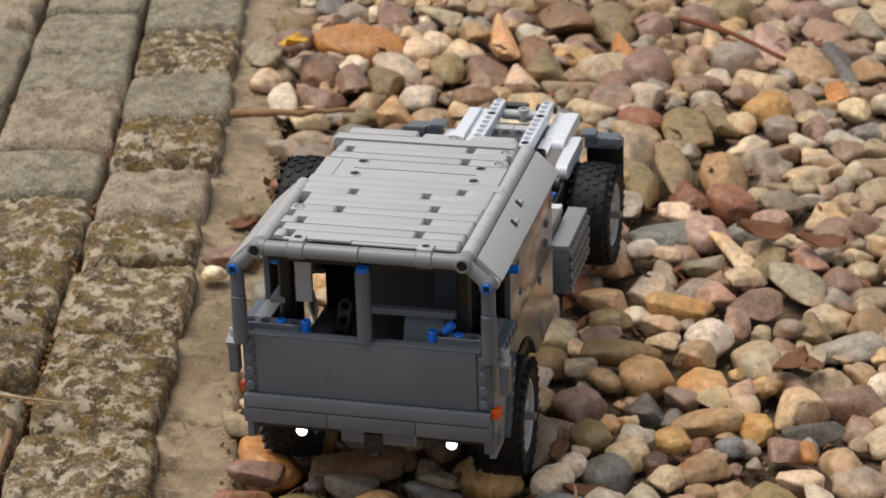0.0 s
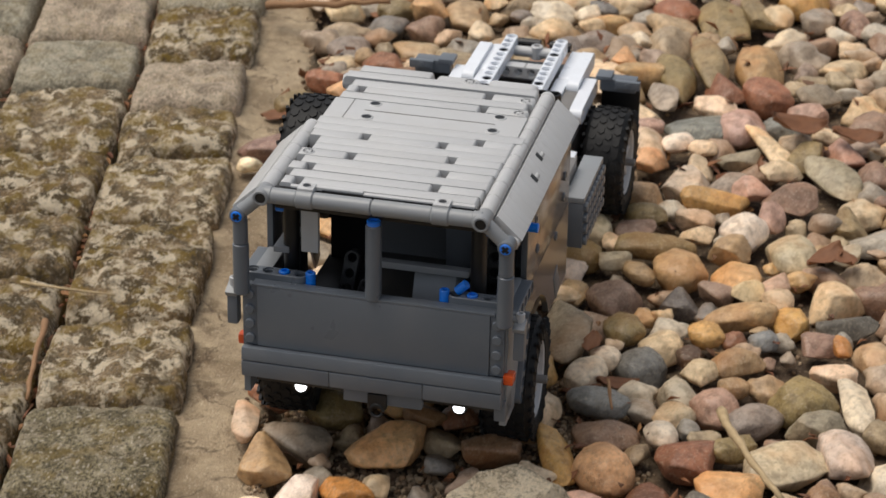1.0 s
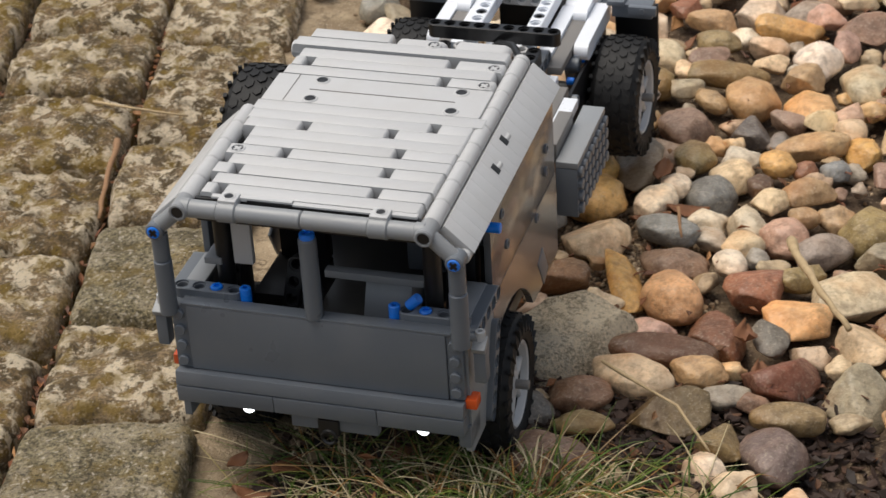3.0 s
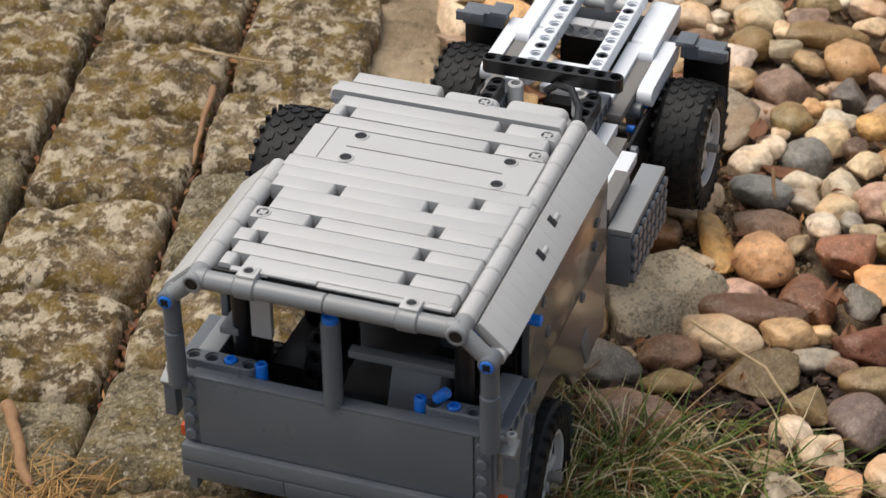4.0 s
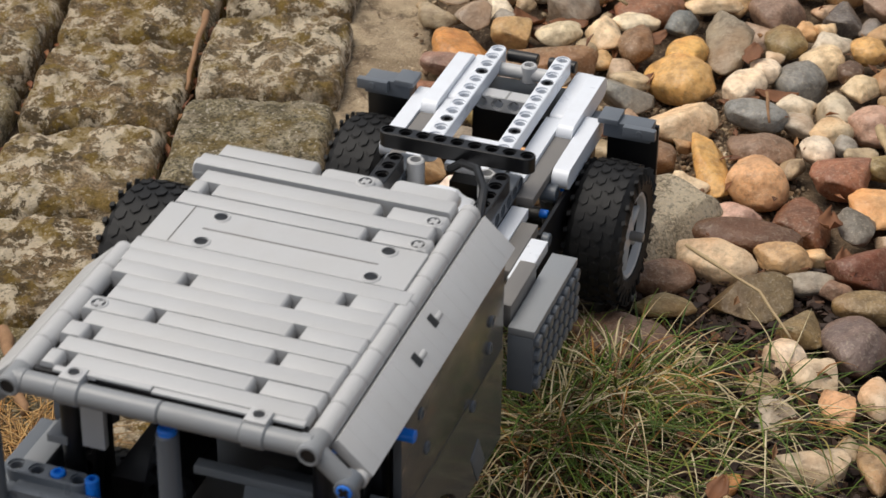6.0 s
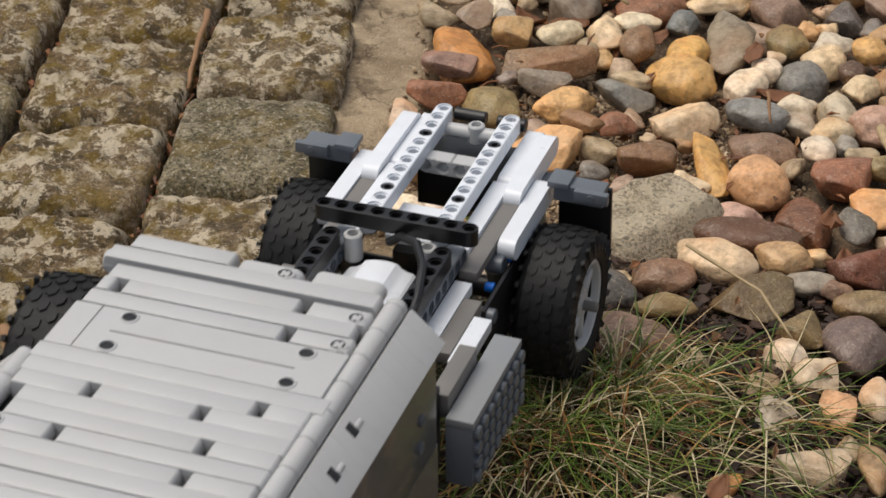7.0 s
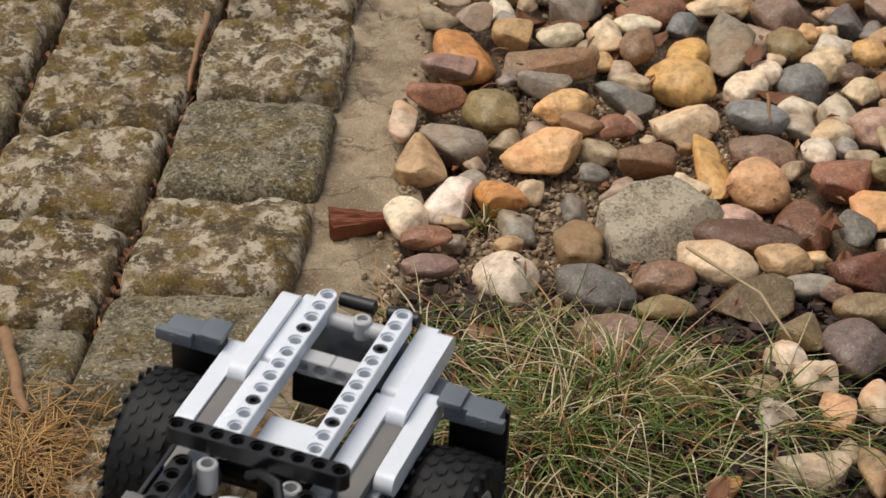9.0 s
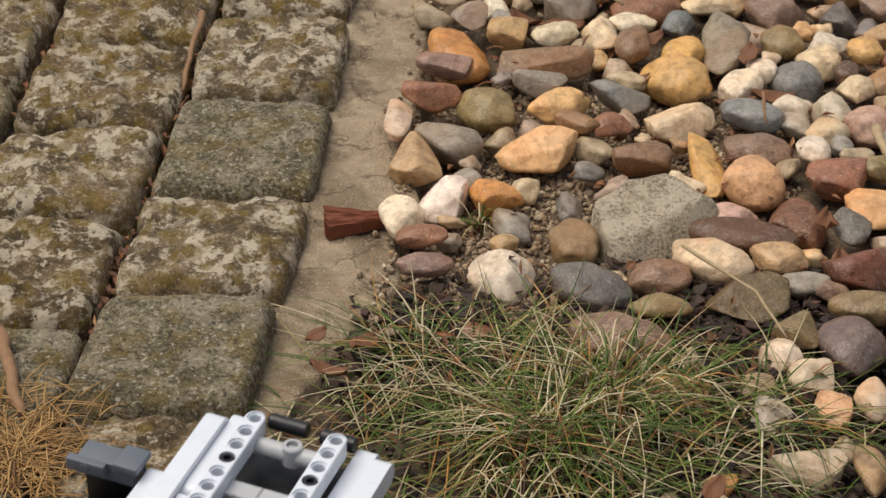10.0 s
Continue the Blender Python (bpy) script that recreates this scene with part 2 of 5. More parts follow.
def rod(bm, a, b, r, r2=None, sides=14, hollow=0.0):
    """A round rod from a to b; with hollow, a tube with a bore of that share at both ends."""
    a, b = Vector(a), Vector(b)
    n = (b - a).normalized()
    u = n.orthogonal().normalized()
    w = n.cross(u)
    r2 = r if r2 is None else r2
    circle = [(u * math.cos(k * math.tau / sides) + w * math.sin(k * math.tau / sides)) for k in range(sides)]
    e = min(0.15 * r, (b - a).length * 0.2)
    rings = [(a, r - e), (a + n * e, r), (b - n * e, r2), (b, r2 - e)]
    if hollow:
        deep = min((b - a).length * 0.35, r * 1.6)
        rings = [(a + n * deep, r * hollow), (a, r * hollow)] + rings + [(b, r2 * hollow), (b - n * deep, r2 * hollow)]
    made = [[bm.verts.new(p + d * s) for d in circle] for p, s in rings]
    for p, q in zip(made, made[1:]):
        for k in range(sides):
            bm.faces.new((p[k], p[(k + 1) % sides], q[(k + 1) % sides], q[k]))
    bm.faces.new(made[0][::-1])
    bm.faces.new(made[-1])
    return bm


def tube_path(bm, points, radii, sides=7):
    """A tapering tube through the points."""
    last = None
    points = [Vector(p) for p in points]
    for i, p in enumerate(points):
        n = (points[min(i + 1, len(points) - 1)] - points[max(i - 1, 0)]).normalized()
        u = n.cross(Vector((0.13, 0.21, 1))).normalized()
        w = n.cross(u)
        ring = [bm.verts.new(p + (u * math.cos(k * math.tau / sides) + w * math.sin(k * math.tau / sides)) * radii[i]) for k in range(sides)]
        if last:
            for k in range(sides):
                bm.faces.new((last[k], last[(k + 1) % sides], ring[(k + 1) % sides], ring[k]))
        else:
            bm.faces.new(ring[::-1])
        last = ring
    bm.faces.new(last)
    return bm


# ---- ground: sandy soil that reaches the horizon ----


def edge_right(y):
    """The paving's edge towards the gravel."""
    return float(np.interp(y, [0.5, 0.83, 1.01, 1.2, 1.43, 1.7, 2.0, 3.0], [-0.112, -0.085, -0.063, -0.053, -0.035, -0.016, 0.002, 0.06]))


def edge_left(y):
    """The joint between the first and the second row of setts."""
    return float(np.interp(y, [0.5, 0.845, 1.02, 1.2, 1.43, 1.7, 2.0, 3.0], [-0.19, -0.165, -0.147, -0.131, -0.114, -0.095, -0.083, -0.03]))


def soil_height(x, y):
    h = -0.019 + 0.009 * max(0.0, min(1.0, (1.0 - y) / 0.08)) * max(0.0, min(1.0, (0.2 - x) / 0.05)) + 0.005 * noise.noise((x * 14, y * 14, 0.3)) + 0.0025 * noise.noise((x * 60, y * 60, 1.7))
    h -= 0.007 * max(0.0, min(1.0, (edge_right(y) + 0.08 - x) / 0.02))
    return h - 0.012 * max(0.0, min(1.0, (edge_right(y) - x) / 0.02))


def build_ground():
    bm = bmesh.new()
    xs = [-400, -60, -8, -2] + [-0.6 + 0.0125 * i for i in range(129)] + [2, 8, 60, 400]
    ys = [-400, -60, -8, -1] + [0.4 + 0.0125 * i for i in range(161)] + [4, 12, 60, 400]
    grid = [[bm.verts.new((x, y, soil_height(x, y) if abs(x) < 2 and -1 < y < 4 else -0.019)) for x in xs] for y in ys]
    for a, b in zip(grid, grid[1:]):
        for i in range(len(xs) - 1):
            bm.faces.new((a[i], a[i + 1], b[i + 1], b[i]))
    return tagged(new("ground", mesh_of("ground", bm, SOIL, True)), "brown sandy soil with grit between the stones", "ground", kind="structure")


ground = build_ground()


def build_strip():
    """The mortar haunch along the setts, flaking off towards the gravel."""
    bm = bmesh.new()
    rows = []
    for i in range(480):
        y = 0.76 + i * 0.005
        inner = edge_right(y) - 0.02
        width = 0.068 + 0.010 * noise.noise((0.4, y * 5, 0)) + 0.006 * noise.noise((2.1, y * 31, 0)) + 0.004 * noise.noise((5.1, y * 90, 0))
        width *= min(1.0, max(0.2, (y - 0.72) / 0.22))
        row = []
        for k in range(15):
            s = k / 14
            x = inner + width * s
            z = -0.0105 - 0.004 * s + 0.0024 * noise.noise((x * 40, y * 40, 5)) + 0.0016 * noise.noise((x * 120, y * 120, 5))
            row.append(bm.verts.new((x, y, z - (0.016 if k == 14 else 0.0))))
        rows.append(row)
    for a, b in zip(rows, rows[1:]):
        for k in range(14):
            bm.faces.new((a[k], a[k + 1], b[k + 1], b[k]))
    return tagged(new("trim", mesh_of("trim", bm, CONCRETE, True)), "weathered beige mortar strip beside the paving setts", "mortar strip", kind="structure")


strip = build_strip()

# ---- paving of small granite setts ----
paving_bm = bmesh.new()
slab(paving_bm, (-1.5, 0.45, -0.05), (-0.20, 3.0, -0.014))
paving = tagged(new("pavement", mesh_of("pavement", paving_bm, JOINT)), "paving of mossy square granite setts with earthy joints", "paving", kind="structure")
SETTS = random.Random(5)


def sett(x0, x1, x2, x3, y0, y1, material, rough=1.0, tilt=0.0):
    """One sett with a worn, humped top: near corners at x0, x1, far corners at x2, x3."""
    r = SETTS
    bm = bmesh.new()
    n = 35
    seed = r.uniform(0, 50)
    gap = 0.0006
    cx, cy = (x0 + x1 + x2 + x3) / 4, (y0 + y1) / 2
    jig = [r.uniform(-0.0022, 0.0022) for _ in range(8)]
    corners = [(x0 + gap + jig[0], y0 + 0.0022 + jig[1]), (x1 - gap + jig[2], y0 + 0.0022 + jig[3]), (x3 - gap + jig[4], y1 - 0.0022 + jig[5]), (x2 + gap + jig[6], y1 - 0.0022 + jig[7])]
    lift = r.uniform(-0.0015, 0.0015)
    lean = r.uniform(-0.03, 0.03) + tilt

    round_by = r.uniform(0.06, 0.2)

    def top(u, v):
        a0, b0 = 2 * u - 1, 2 * v - 1
        p = 0.5 + 0.5 * a0 * math.sqrt(1 - round_by * b0 ** 4 * 0.5)
        q = 0.5 + 0.5 * b0 * math.sqrt(1 - round_by * a0 ** 4 * 0.5)
        # the outline is chipped and wavy
        p -= a0 * abs(a0) ** 5 * rough * (0.004 + 0.026 * noise.noise((v * 3.5, seed, math.copysign(4, a0))) + 0.014 * noise.noise((v * 11, seed, a0)))
        q -= b0 * abs(b0) ** 5 * rough * (0.004 + 0.026 * noise.noise((u * 3.5, seed, math.copysign(7, b0))) + 0.014 * noise.noise((u * 11, seed, b0)))
        a = [c0 + (c1 - c0) * p for c0, c1 in zip(corners[0], corners[1])]
        b = [c0 + (c1 - c0) * p for c0, c1 in zip(corners[3], corners[2])]
        x, y = a[0] + (b[0] - a[0]) * q, a[1] + (b[1] - a[1]) * q
        eu, ev = max(0.0, min(u, 1 - u)), max(0.0, min(v, 1 - v))
        eu *= 1 + 0.5 * noise.noise((v * 5, seed, 1))
        ev *= 1 + 0.5 * noise.noise((u * 5, seed, 9))
        z = lift + lean * (v - 0.5) * 0.03 - 0.0075 * math.exp(-eu / 0.02) - 0.011 * math.exp(-ev / 0.024)
        z -= rough * 0.0014 * (abs(a0) ** 3 + abs(b0) ** 3)
        z += rough * (0.0042 * noise.noise((x * 26 + seed, y * 26, 0)) + 0.0032 * noise.noise((x * 75 + seed, y * 75, 2)) + 0.0026 * noise.noise((x * 190, y * 190, seed)))
        return Vector((x - cx, y - cy, z + 0.003))

    grid = [[bm.verts.new(top(i / (n - 1), j / (n - 1))) for i in range(n)] for j in range(n)]
    for a, b in zip(grid, grid[1:]):
        for i in range(n - 1):
            bm.faces.new((a[i], a[i + 1], b[i + 1], b[i]))
    rim = grid[0] + [row[-1] for row in grid[1:]] + grid[-1][-2::-1] + [row[0] for row in grid[-2:0:-1]]
    low = [bm.verts.new((v.co.x * 0.97, v.co.y * 0.97, -0.045)) for v in rim]
    for k in range(len(rim)):
        bm.faces.new((rim[k], low[k], low[(k + 1) % len(rim)], rim[(k + 1) % len(rim)]))
    ob = part("sett", bm, material, paving, smooth=True)
    ob.location = (cx, cy, 0)
    return ob


def build_paving():
    plain, mossy, pink, pale, old = SETT_PLAIN, SETT_MOSSY, SETT_PINK, SETT_PALE, SETT_OLD
    first = [0.665, 0.75, 0.832, 0.922, 1.013, 1.108, 1.203, 1.332, 1.43, 1.505, 1.595, 1.70, 1.80, 1.906, 1.988, 2.08, 2.17, 2.27]
    kinds = [mossy, mossy, plain, old, plain, old, mossy, old, old, pink, mossy, pale, old, pale, pink, pale, old]
    flat = [1, 1, 0.4, 1, 0.5, 1.1, 1.1, 1, 1, 0.8, 1.1, 0.5, 1, 0.5, 0.7, 0.5, 1]
    for y0, y1, kind, r in zip(first, first[1:], kinds, flat):
        sett(edge_left(y0), edge_right(y0), edge_left(y1), edge_right(y1), y0, y1, kind, r)
    second = [0.62, 0.715, 0.80, 0.897, 0.99, 1.075, 1.167, 1.262, 1.342, 1.437, 1.548, 1.638, 1.756, 1.853, 1.956, 2.05, 2.15, 2.25]
    kinds = [mossy, mossy, plain, mossy, old, mossy, mossy, old, mossy, old, pale, pink, pale, pale, pale, pale, old]
    for y0, y1, kind in zip(second, second[1:], kinds):
        sett(edge_left(y0) - 0.085, edge_left(y0), edge_left(y1) - 0.085, edge_left(y1), y0, y1, kind, 0.5 if kind in (plain, pale) else 1.1)
    y = 0.6
    for lane in range(2, 6):
        y = 0.55 + 0.02 * lane
        while y < 2.25:
            y1 = y + SETTS.uniform(0.08, 0.1)
            kind = SETTS.choice((mossy, mossy, plain)) if y < 1.45 else SETTS.choice((pale, pink, pale))
            sett(edge_left(y) - 0.087 * lane, edge_left(y) - 0.087 * (lane - 1), edge_left(y1) - 0.087 * lane, edge_left(y1) - 0.087 * (lane - 1), y, y1, kind)
            y = y1


build_paving()

# ---- gravel bed of river pebbles ----
gravel = tagged(new("gravel_bed"), "bed of rounded multicoloured river pebbles", "gravel", kind="structure")
PEB = random.Random(11)
SHAPES = []


def pebble_shapes():
    for k in range(18):
        bm = bmesh.new()
        bmesh.ops.create_icosphere(bm, subdivisions=4, radius=1.0)
        power = PEB.uniform(0.7, 1.0)
        sharp = k >= 6
        cuts = [Vector((PEB.gauss(0, 1), PEB.gauss(0, 1), PEB.gauss(0, 0.8))).normalized() for _ in range(PEB.choice((6, 8, 10)) if sharp else PEB.choice((2, 3, 4)))]
        depth = [PEB.uniform(0.52, 0.8) if sharp else PEB.uniform(0.7, 0.92) for _ in cuts]
        seed = PEB.uniform(0, 90)
        for v in bm.verts:
            d = v.co.normalized()
            p = Vector([math.copysign(abs(c) ** power, c) for c in d])
            p *= 1.0 + 0.2 * noise.noise(d * 1.1 + Vector((seed, 0, 0))) + 0.05 * noise.noise(d * 2.8 + Vector((0, seed, 0)))
            for c, far in zip(cuts, depth):
                over = p.dot(c) - far
                if over > 0:
                    p -= c * over * (0.86 if sharp else 0.65)
            v.co = p * (1 + 0.035 * noise.noise(d * 3.6 + Vector((seed, 3, 0))) + 0.014 * noise.noise(d * 9 + Vector((seed, seed, 0))))
        size = [max(abs(v.co[i]) for v in bm.verts) for i in range(3)]
        for v in bm.verts:
            v.co = Vector([v.co[i] / size[i] for i in range(3)])
        SHAPES.append(mesh_of("pebble", bm, PEBBLE, True))


pebble_shapes()
TAKEN = []
TINTS = {
    "orange": (0.52, 0.25, 0.075), "peach": (0.66, 0.42, 0.21), "yellow": (0.58, 0.37, 0.13), "tan": (0.42, 0.295, 0.16), "olive": (0.25, 0.195, 0.095), "dark_olive": (0.145, 0.11, 0.052),
    "brown": (0.24, 0.15, 0.085), "dark_brown": (0.105, 0.062, 0.04), "red": (0.27, 0.125, 0.07), "dark_red": (0.17, 0.078, 0.046), "mauve": (0.28, 0.19, 0.14), "dark_mauve": (0.15, 0.12, 0.11), "pink": (0.47, 0.32, 0.255),
    "grey": (0.30, 0.27, 0.215), "dark_grey": (0.125, 0.12, 0.11), "blue_grey": (0.19, 0.205, 0.21), "pale": (0.56, 0.5, 0.40), "cream": (0.66, 0.54, 0.37), "granite": (0.34, 0.315, 0.25), "white": (0.78, 0.71, 0.58),
}


def pebble(x, y, long, wide, turn, tint, high=0.0):
    """One pebble: its place, its two widths, its turn and its tint."""
    high = high or 0.7 * min(long, wide) * PEB.uniform(0.85, 1.15)
    angular = tint != "granite" and PEB.random() < (0.35 if tint in ("olive", "dark_olive", "dark_brown", "blue_grey", "white", "mauve") else 0.65)
    ob = new("pebble", PEB.choice(SHAPES[6:] if angular else SHAPES[:6]))
    ob.parent = gravel
    ob.scale = (long / 2, wide / 2, high / 2)
    ob.rotation_euler = (radians(PEB.uniform(-9, 9)), radians(PEB.uniform(-9, 9)), radians(turn))
    ob.location = (x, y, min(0.007, 0.001 + 0.12 * high) + PEB.uniform(-0.003, 0.002) - high * 0.5)
    c = TINTS[tint]
    k = PEB.uniform(0.8, 1.06)
    ob.color = (c[0] * k * 1.06, c[1] * k * PEB.uniform(0.94, 1.01), c[2] * k * PEB.uniform(0.82, 1.0), 1)
    TAKEN.append((x, y, long / 2, wide / 2, radians(turn)))
    return ob


def covered(x, y, r):
    for a, b, rl, rw, th in TAKEN:
        dx, dy = x - a, y - b
        if abs(dx) > rl + rw + r or abs(dy) > rl + rw + r:
            continue
        u, v = dx * math.cos(th) + dy * math.sin(th), -dx * math.sin(th) + dy * math.cos(th)
        if (u / (rl + r)) ** 2 + (v / (rw + r)) ** 2 < 1:
            return True
    return False


def granite_stone():
    """The large squarish granite stone: a ball cut flat by seven faces, its edges worn round."""
    bm = bmesh.new()
    bmesh.ops.create_icosphere(bm, subdivisions=5, radius=0.064)
    faces = (((-1, 0.0, 0.12), 0.032), ((-0.68, 0.74, 0.2), 0.022), ((-0.25, 0.97, 0.3), 0.022), ((1, 0.2, 0.25), 0.036), ((0.56, -0.83, 0.55), 0.0205), ((-0.1, -1, 0.5), 0.033), ((-0.98, -0.2, 0.15), 0.031), ((-0.05, -0.12, 1), 0.0135), ((0.5, 0.5, 0.72), 0.026))
    for _ in range(3):
        for n, far in faces:
            n = Vector(n).normalized()
            for v in bm.verts:
                over = v.co.dot(n) - far + 0.004
                if over > 0:
                    v.co -= n * (over - 0.004 * (1 - math.exp(-over / 0.004)))
    for v in bm.verts:
        v.co.z = max(v.co.z, -0.03)
        v.co += v.co.normalized() * (0.0026 * noise.noise(v.co * 45) + 0.001 * noise.noise(v.co * 150))
    ob = part("pebble", bm, GRANITE, gravel, "large squarish speckled grey granite stone", True)
    ob.location = (0.102, 0.998, -0.004)
    TAKEN.append((0.102, 0.998, 0.038, 0.027, 0.7))


def known_pebbles():
    """The pebbles that stand out, one by one."""
    pebble(0.0061, 1.1715, 0.0558, 0.0344, 95, "orange", 0.0234)
    pebble(0.0021, 1.1488, 0.0369, 0.0197, 0, "mauve", 0.0134)
    pebble(0.0366, 1.1932, 0.0276, 0.0272, 0, "tan", 0.0185)
    pebble(0.0616, 1.1893, 0.0277, 0.0182, -171, "pale", 0.0124)
    pebble(0.0513, 1.1542, 0.0606, 0.0264, 0, "brown", 0.0180)
    pebble(0.0538, 1.1344, 0.0367, 0.0197, -172, "grey", 0.0134)
    pebble(0.0232, 1.1108, 0.0432, 0.0328, 105, "olive", 0.0223)
    pebble(-0.0091, 1.1194, 0.0379, 0.0258, 171, "red", 0.0175)
    pebble(-0.0233, 1.0938, 0.0465, 0.0168, 90, "cream", 0.0114)
    pebble(0.0025, 1.0792, 0.0424, 0.0348, 138, "grey", 0.0237)
    pebble(-0.0154, 1.0484, 0.0421, 0.0281, 95, "tan", 0.0191)
    pebble(0.0621, 1.1119, 0.0393, 0.0243, -142, "peach", 0.0166)
    pebble(0.0936, 1.1239, 0.0331, 0.0259, 143, "blue_grey", 0.0176)
    pebble(0.0489, 1.0652, 0.0459, 0.0286, 0, "peach", 0.0194)
    pebble(0.0871, 1.0871, 0.0242, 0.0209, 0, "red", 0.0142)
    pebble(0.1244, 1.1443, 0.0464, 0.0331, 135, "yellow", 0.0225)
    pebble(0.1218, 1.0970, 0.0463, 0.0320, -161, "cream", 0.0218)
    pebble(0.0977, 1.0568, 0.0380, 0.0285, -170, "brown", 0.0194)
    pebble(0.1591, 1.1343, 0.0318, 0.0215, 55, "white", 0.0146)
    pebble(0.1334, 1.0538, 0.0541, 0.0197, 93, "yellow", 0.0134)
    pebble(0.1626, 1.0709, 0.0386, 0.0291, 170, "mauve", 0.0198)
    pebble(0.1548, 1.0368, 0.0400, 0.0320, 103, "peach", 0.0239)
    granite_stone()
    pebble(0.1418, 1.0042, 0.0275, 0.0234, 0, "pink", 0.0159)
    pebble(0.1439, 0.9827, 0.0577, 0.0239, 168, "dark_brown", 0.0162)
    pebble(0.1736, 1.0025, 0.0395, 0.0336, 65, "dark_red", 0.0229)
    pebble(0.1998, 1.0433, 0.0347, 0.0346, 0, "red", 0.0235)
    pebble(0.1898, 1.0680, 0.0278, 0.0190, 86, "white", 0.0129)
    pebble(0.1536, 1.1806, 0.0600, 0.0290, 80, "grey", 0.0231)
    pebble(0.1050, 1.2050, 0.0279, 0.0161, 0, "white", 0.0109)
    pebble(0.1509, 1.2224, 0.0354, 0.0187, 0, "cream", 0.0127)
    pebble(0.0146, 1.2090, 0.0244, 0.0230, 0, "grey", 0.0156)
    pebble(0.1984, 0.9913, 0.0261, 0.0212, 83, "dark_grey", 0.0144)
    pebble(0.1984, 0.9605, 0.0467, 0.0361, -164, "dark_red", 0.0245)
    pebble(0.1283, 0.9607, 0.0445, 0.0304, 142, "cream", 0.0207)
    pebble(0.1611, 0.9653, 0.0299, 0.0209, 171, "tan", 0.0142)
    pebble(0.1018, 0.9472, 0.0322, 0.0240, 0, "brown", 0.0163)
    pebble(0.1455, 0.9304, 0.0478, 0.0347, 0, "dark_olive", 0.0236)
    pebble(0.1973, 0.9253, 0.0379, 0.0203, 176, "olive", 0.0138)
    pebble(0.1012, 0.9200, 0.0300, 0.0180, 0, "olive", 0.0086)
    pebble(0.1618, 0.9020, 0.0285, 0.0231, 71, "olive", 0.0157)
    pebble(0.1867, 0.8946, 0.0476, 0.0326, 90, "dark_mauve", 0.0222)
    pebble(0.0693, 0.9375, 0.0411, 0.0294, 162, "dark_grey", 0.0200)
    pebble(0.0817, 0.8969, 0.0512, 0.0338, 163, "mauve", 0.0230)
    pebble(0.1536, 0.8860, 0.0224, 0.0205, 119, "white", 0.0139)
    pebble(0.1422, 0.8380, 0.0292, 0.0281, 58, "pale", 0.0191)
    pebble(0.1708, 0.8417, 0.0251, 0.0177, 90, "peach", 0.0121)
    pebble(0.1586, 0.8025, 0.0410, 0.0244, -176, "pale", 0.0166)
    pebble(0.1898, 0.8543, 0.0292, 0.0166, 90, "cream", 0.0113)
    pebble(0.1823, 0.8022, 0.0343, 0.0159, 90, "tan", 0.0108)
    # this yellow pebble stands in for a pitted yellow leaf
    pebble(0.1028, 0.8529, 0.0309, 0.0206, 155, "yellow", 0.0140)
    pebble(0.0629, 0.9760, 0.0365, 0.0258, 98, "olive", 0.0175)
    pebble(-0.0201, 0.9952, 0.0318, 0.0235, 90, "white", 0.0160)
    pebble(0.0005, 1.0198, 0.0282, 0.0275, 0, "white", 0.0187)
    pebble(0.0252, 1.0191, 0.0288, 0.0255, 110, "orange", 0.0174)
    pebble(-0.0107, 0.9756, 0.0268, 0.0151, 0, "red", 0.0103)
    pebble(-0.0085, 0.9559, 0.0279, 0.0156, -176, "mauve", 0.0106)
    pebble(0.0284, 0.9466, 0.0434, 0.0331, 105, "pale", 0.0225)
    pebble(0.0296, 0.9738, 0.0149, 0.0132, 0, "tan", 0.0090)
    pebble(0.0174, 0.8982, 0.0267, 0.0176, 0, "red", 0.0119)
    pebble(0.1180, 0.7892, 0.0156, 0.0127, 0, "orange", 0.0087)
    pebble(0.2702, 1.0982, 0.0381, 0.0345, 0, "olive", 0.0234)
    pebble(0.2711, 1.0702, 0.0342, 0.0253, 0, "grey", 0.0172)
    pebble(0.2477, 1.0330, 0.0542, 0.0370, -166, "pale", 0.0251)
    pebble(0.2799, 1.0420, 0.0465, 0.0310, 84, "pale", 0.0210)
    pebble(0.2988, 1.0951, 0.0566, 0.0199, 90, "pale", 0.0136)
    pebble(0.2591, 0.9980, 0.0201, 0.0179, 0, "brown", 0.0121)
    pebble(0.2438, 0.9841, 0.0367, 0.0270, 97, "cream", 0.0183)
    pebble(0.2666, 0.9802, 0.0306, 0.0235, 0, "olive", 0.0160)
    pebble(0.2234, 1.0516, 0.0332, 0.0212, -153, "olive", 0.0144)
    pebble(0.2345, 1.1158, 0.0206, 0.0174, -151, "tan", 0.0118)
    pebble(0.2919, 1.1269, 0.0295, 0.0244, 153, "cream", 0.0166)
    pebble(0.2886, 1.1560, 0.0259, 0.0249, 0, "mauve", 0.0169)
    pebble(0.3019, 1.1492, 0.0206, 0.0121, 90, "orange", 0.0082)
    pebble(0.2544, 1.1939, 0.0459, 0.0212, -172, "tan", 0.0144)
    pebble(0.2842, 1.1899, 0.0264, 0.0255, 0, "yellow", 0.0174)
    pebble(0.3127, 1.2178, 0.0396, 0.0328, 54, "cream", 0.0223)
    pebble(0.3099, 1.1817, 0.0424, 0.0234, 172, "dark_grey", 0.0159)
    pebble(0.2997, 1.2770, 0.0543, 0.0298, 90, "pale", 0.0202)
    pebble(0.2479, 1.3257, 0.0288, 0.0255, 162, "cream", 0.0173)
    pebble(0.2195, 1.3601, 0.0357, 0.0264, 158, "tan", 0.0179)
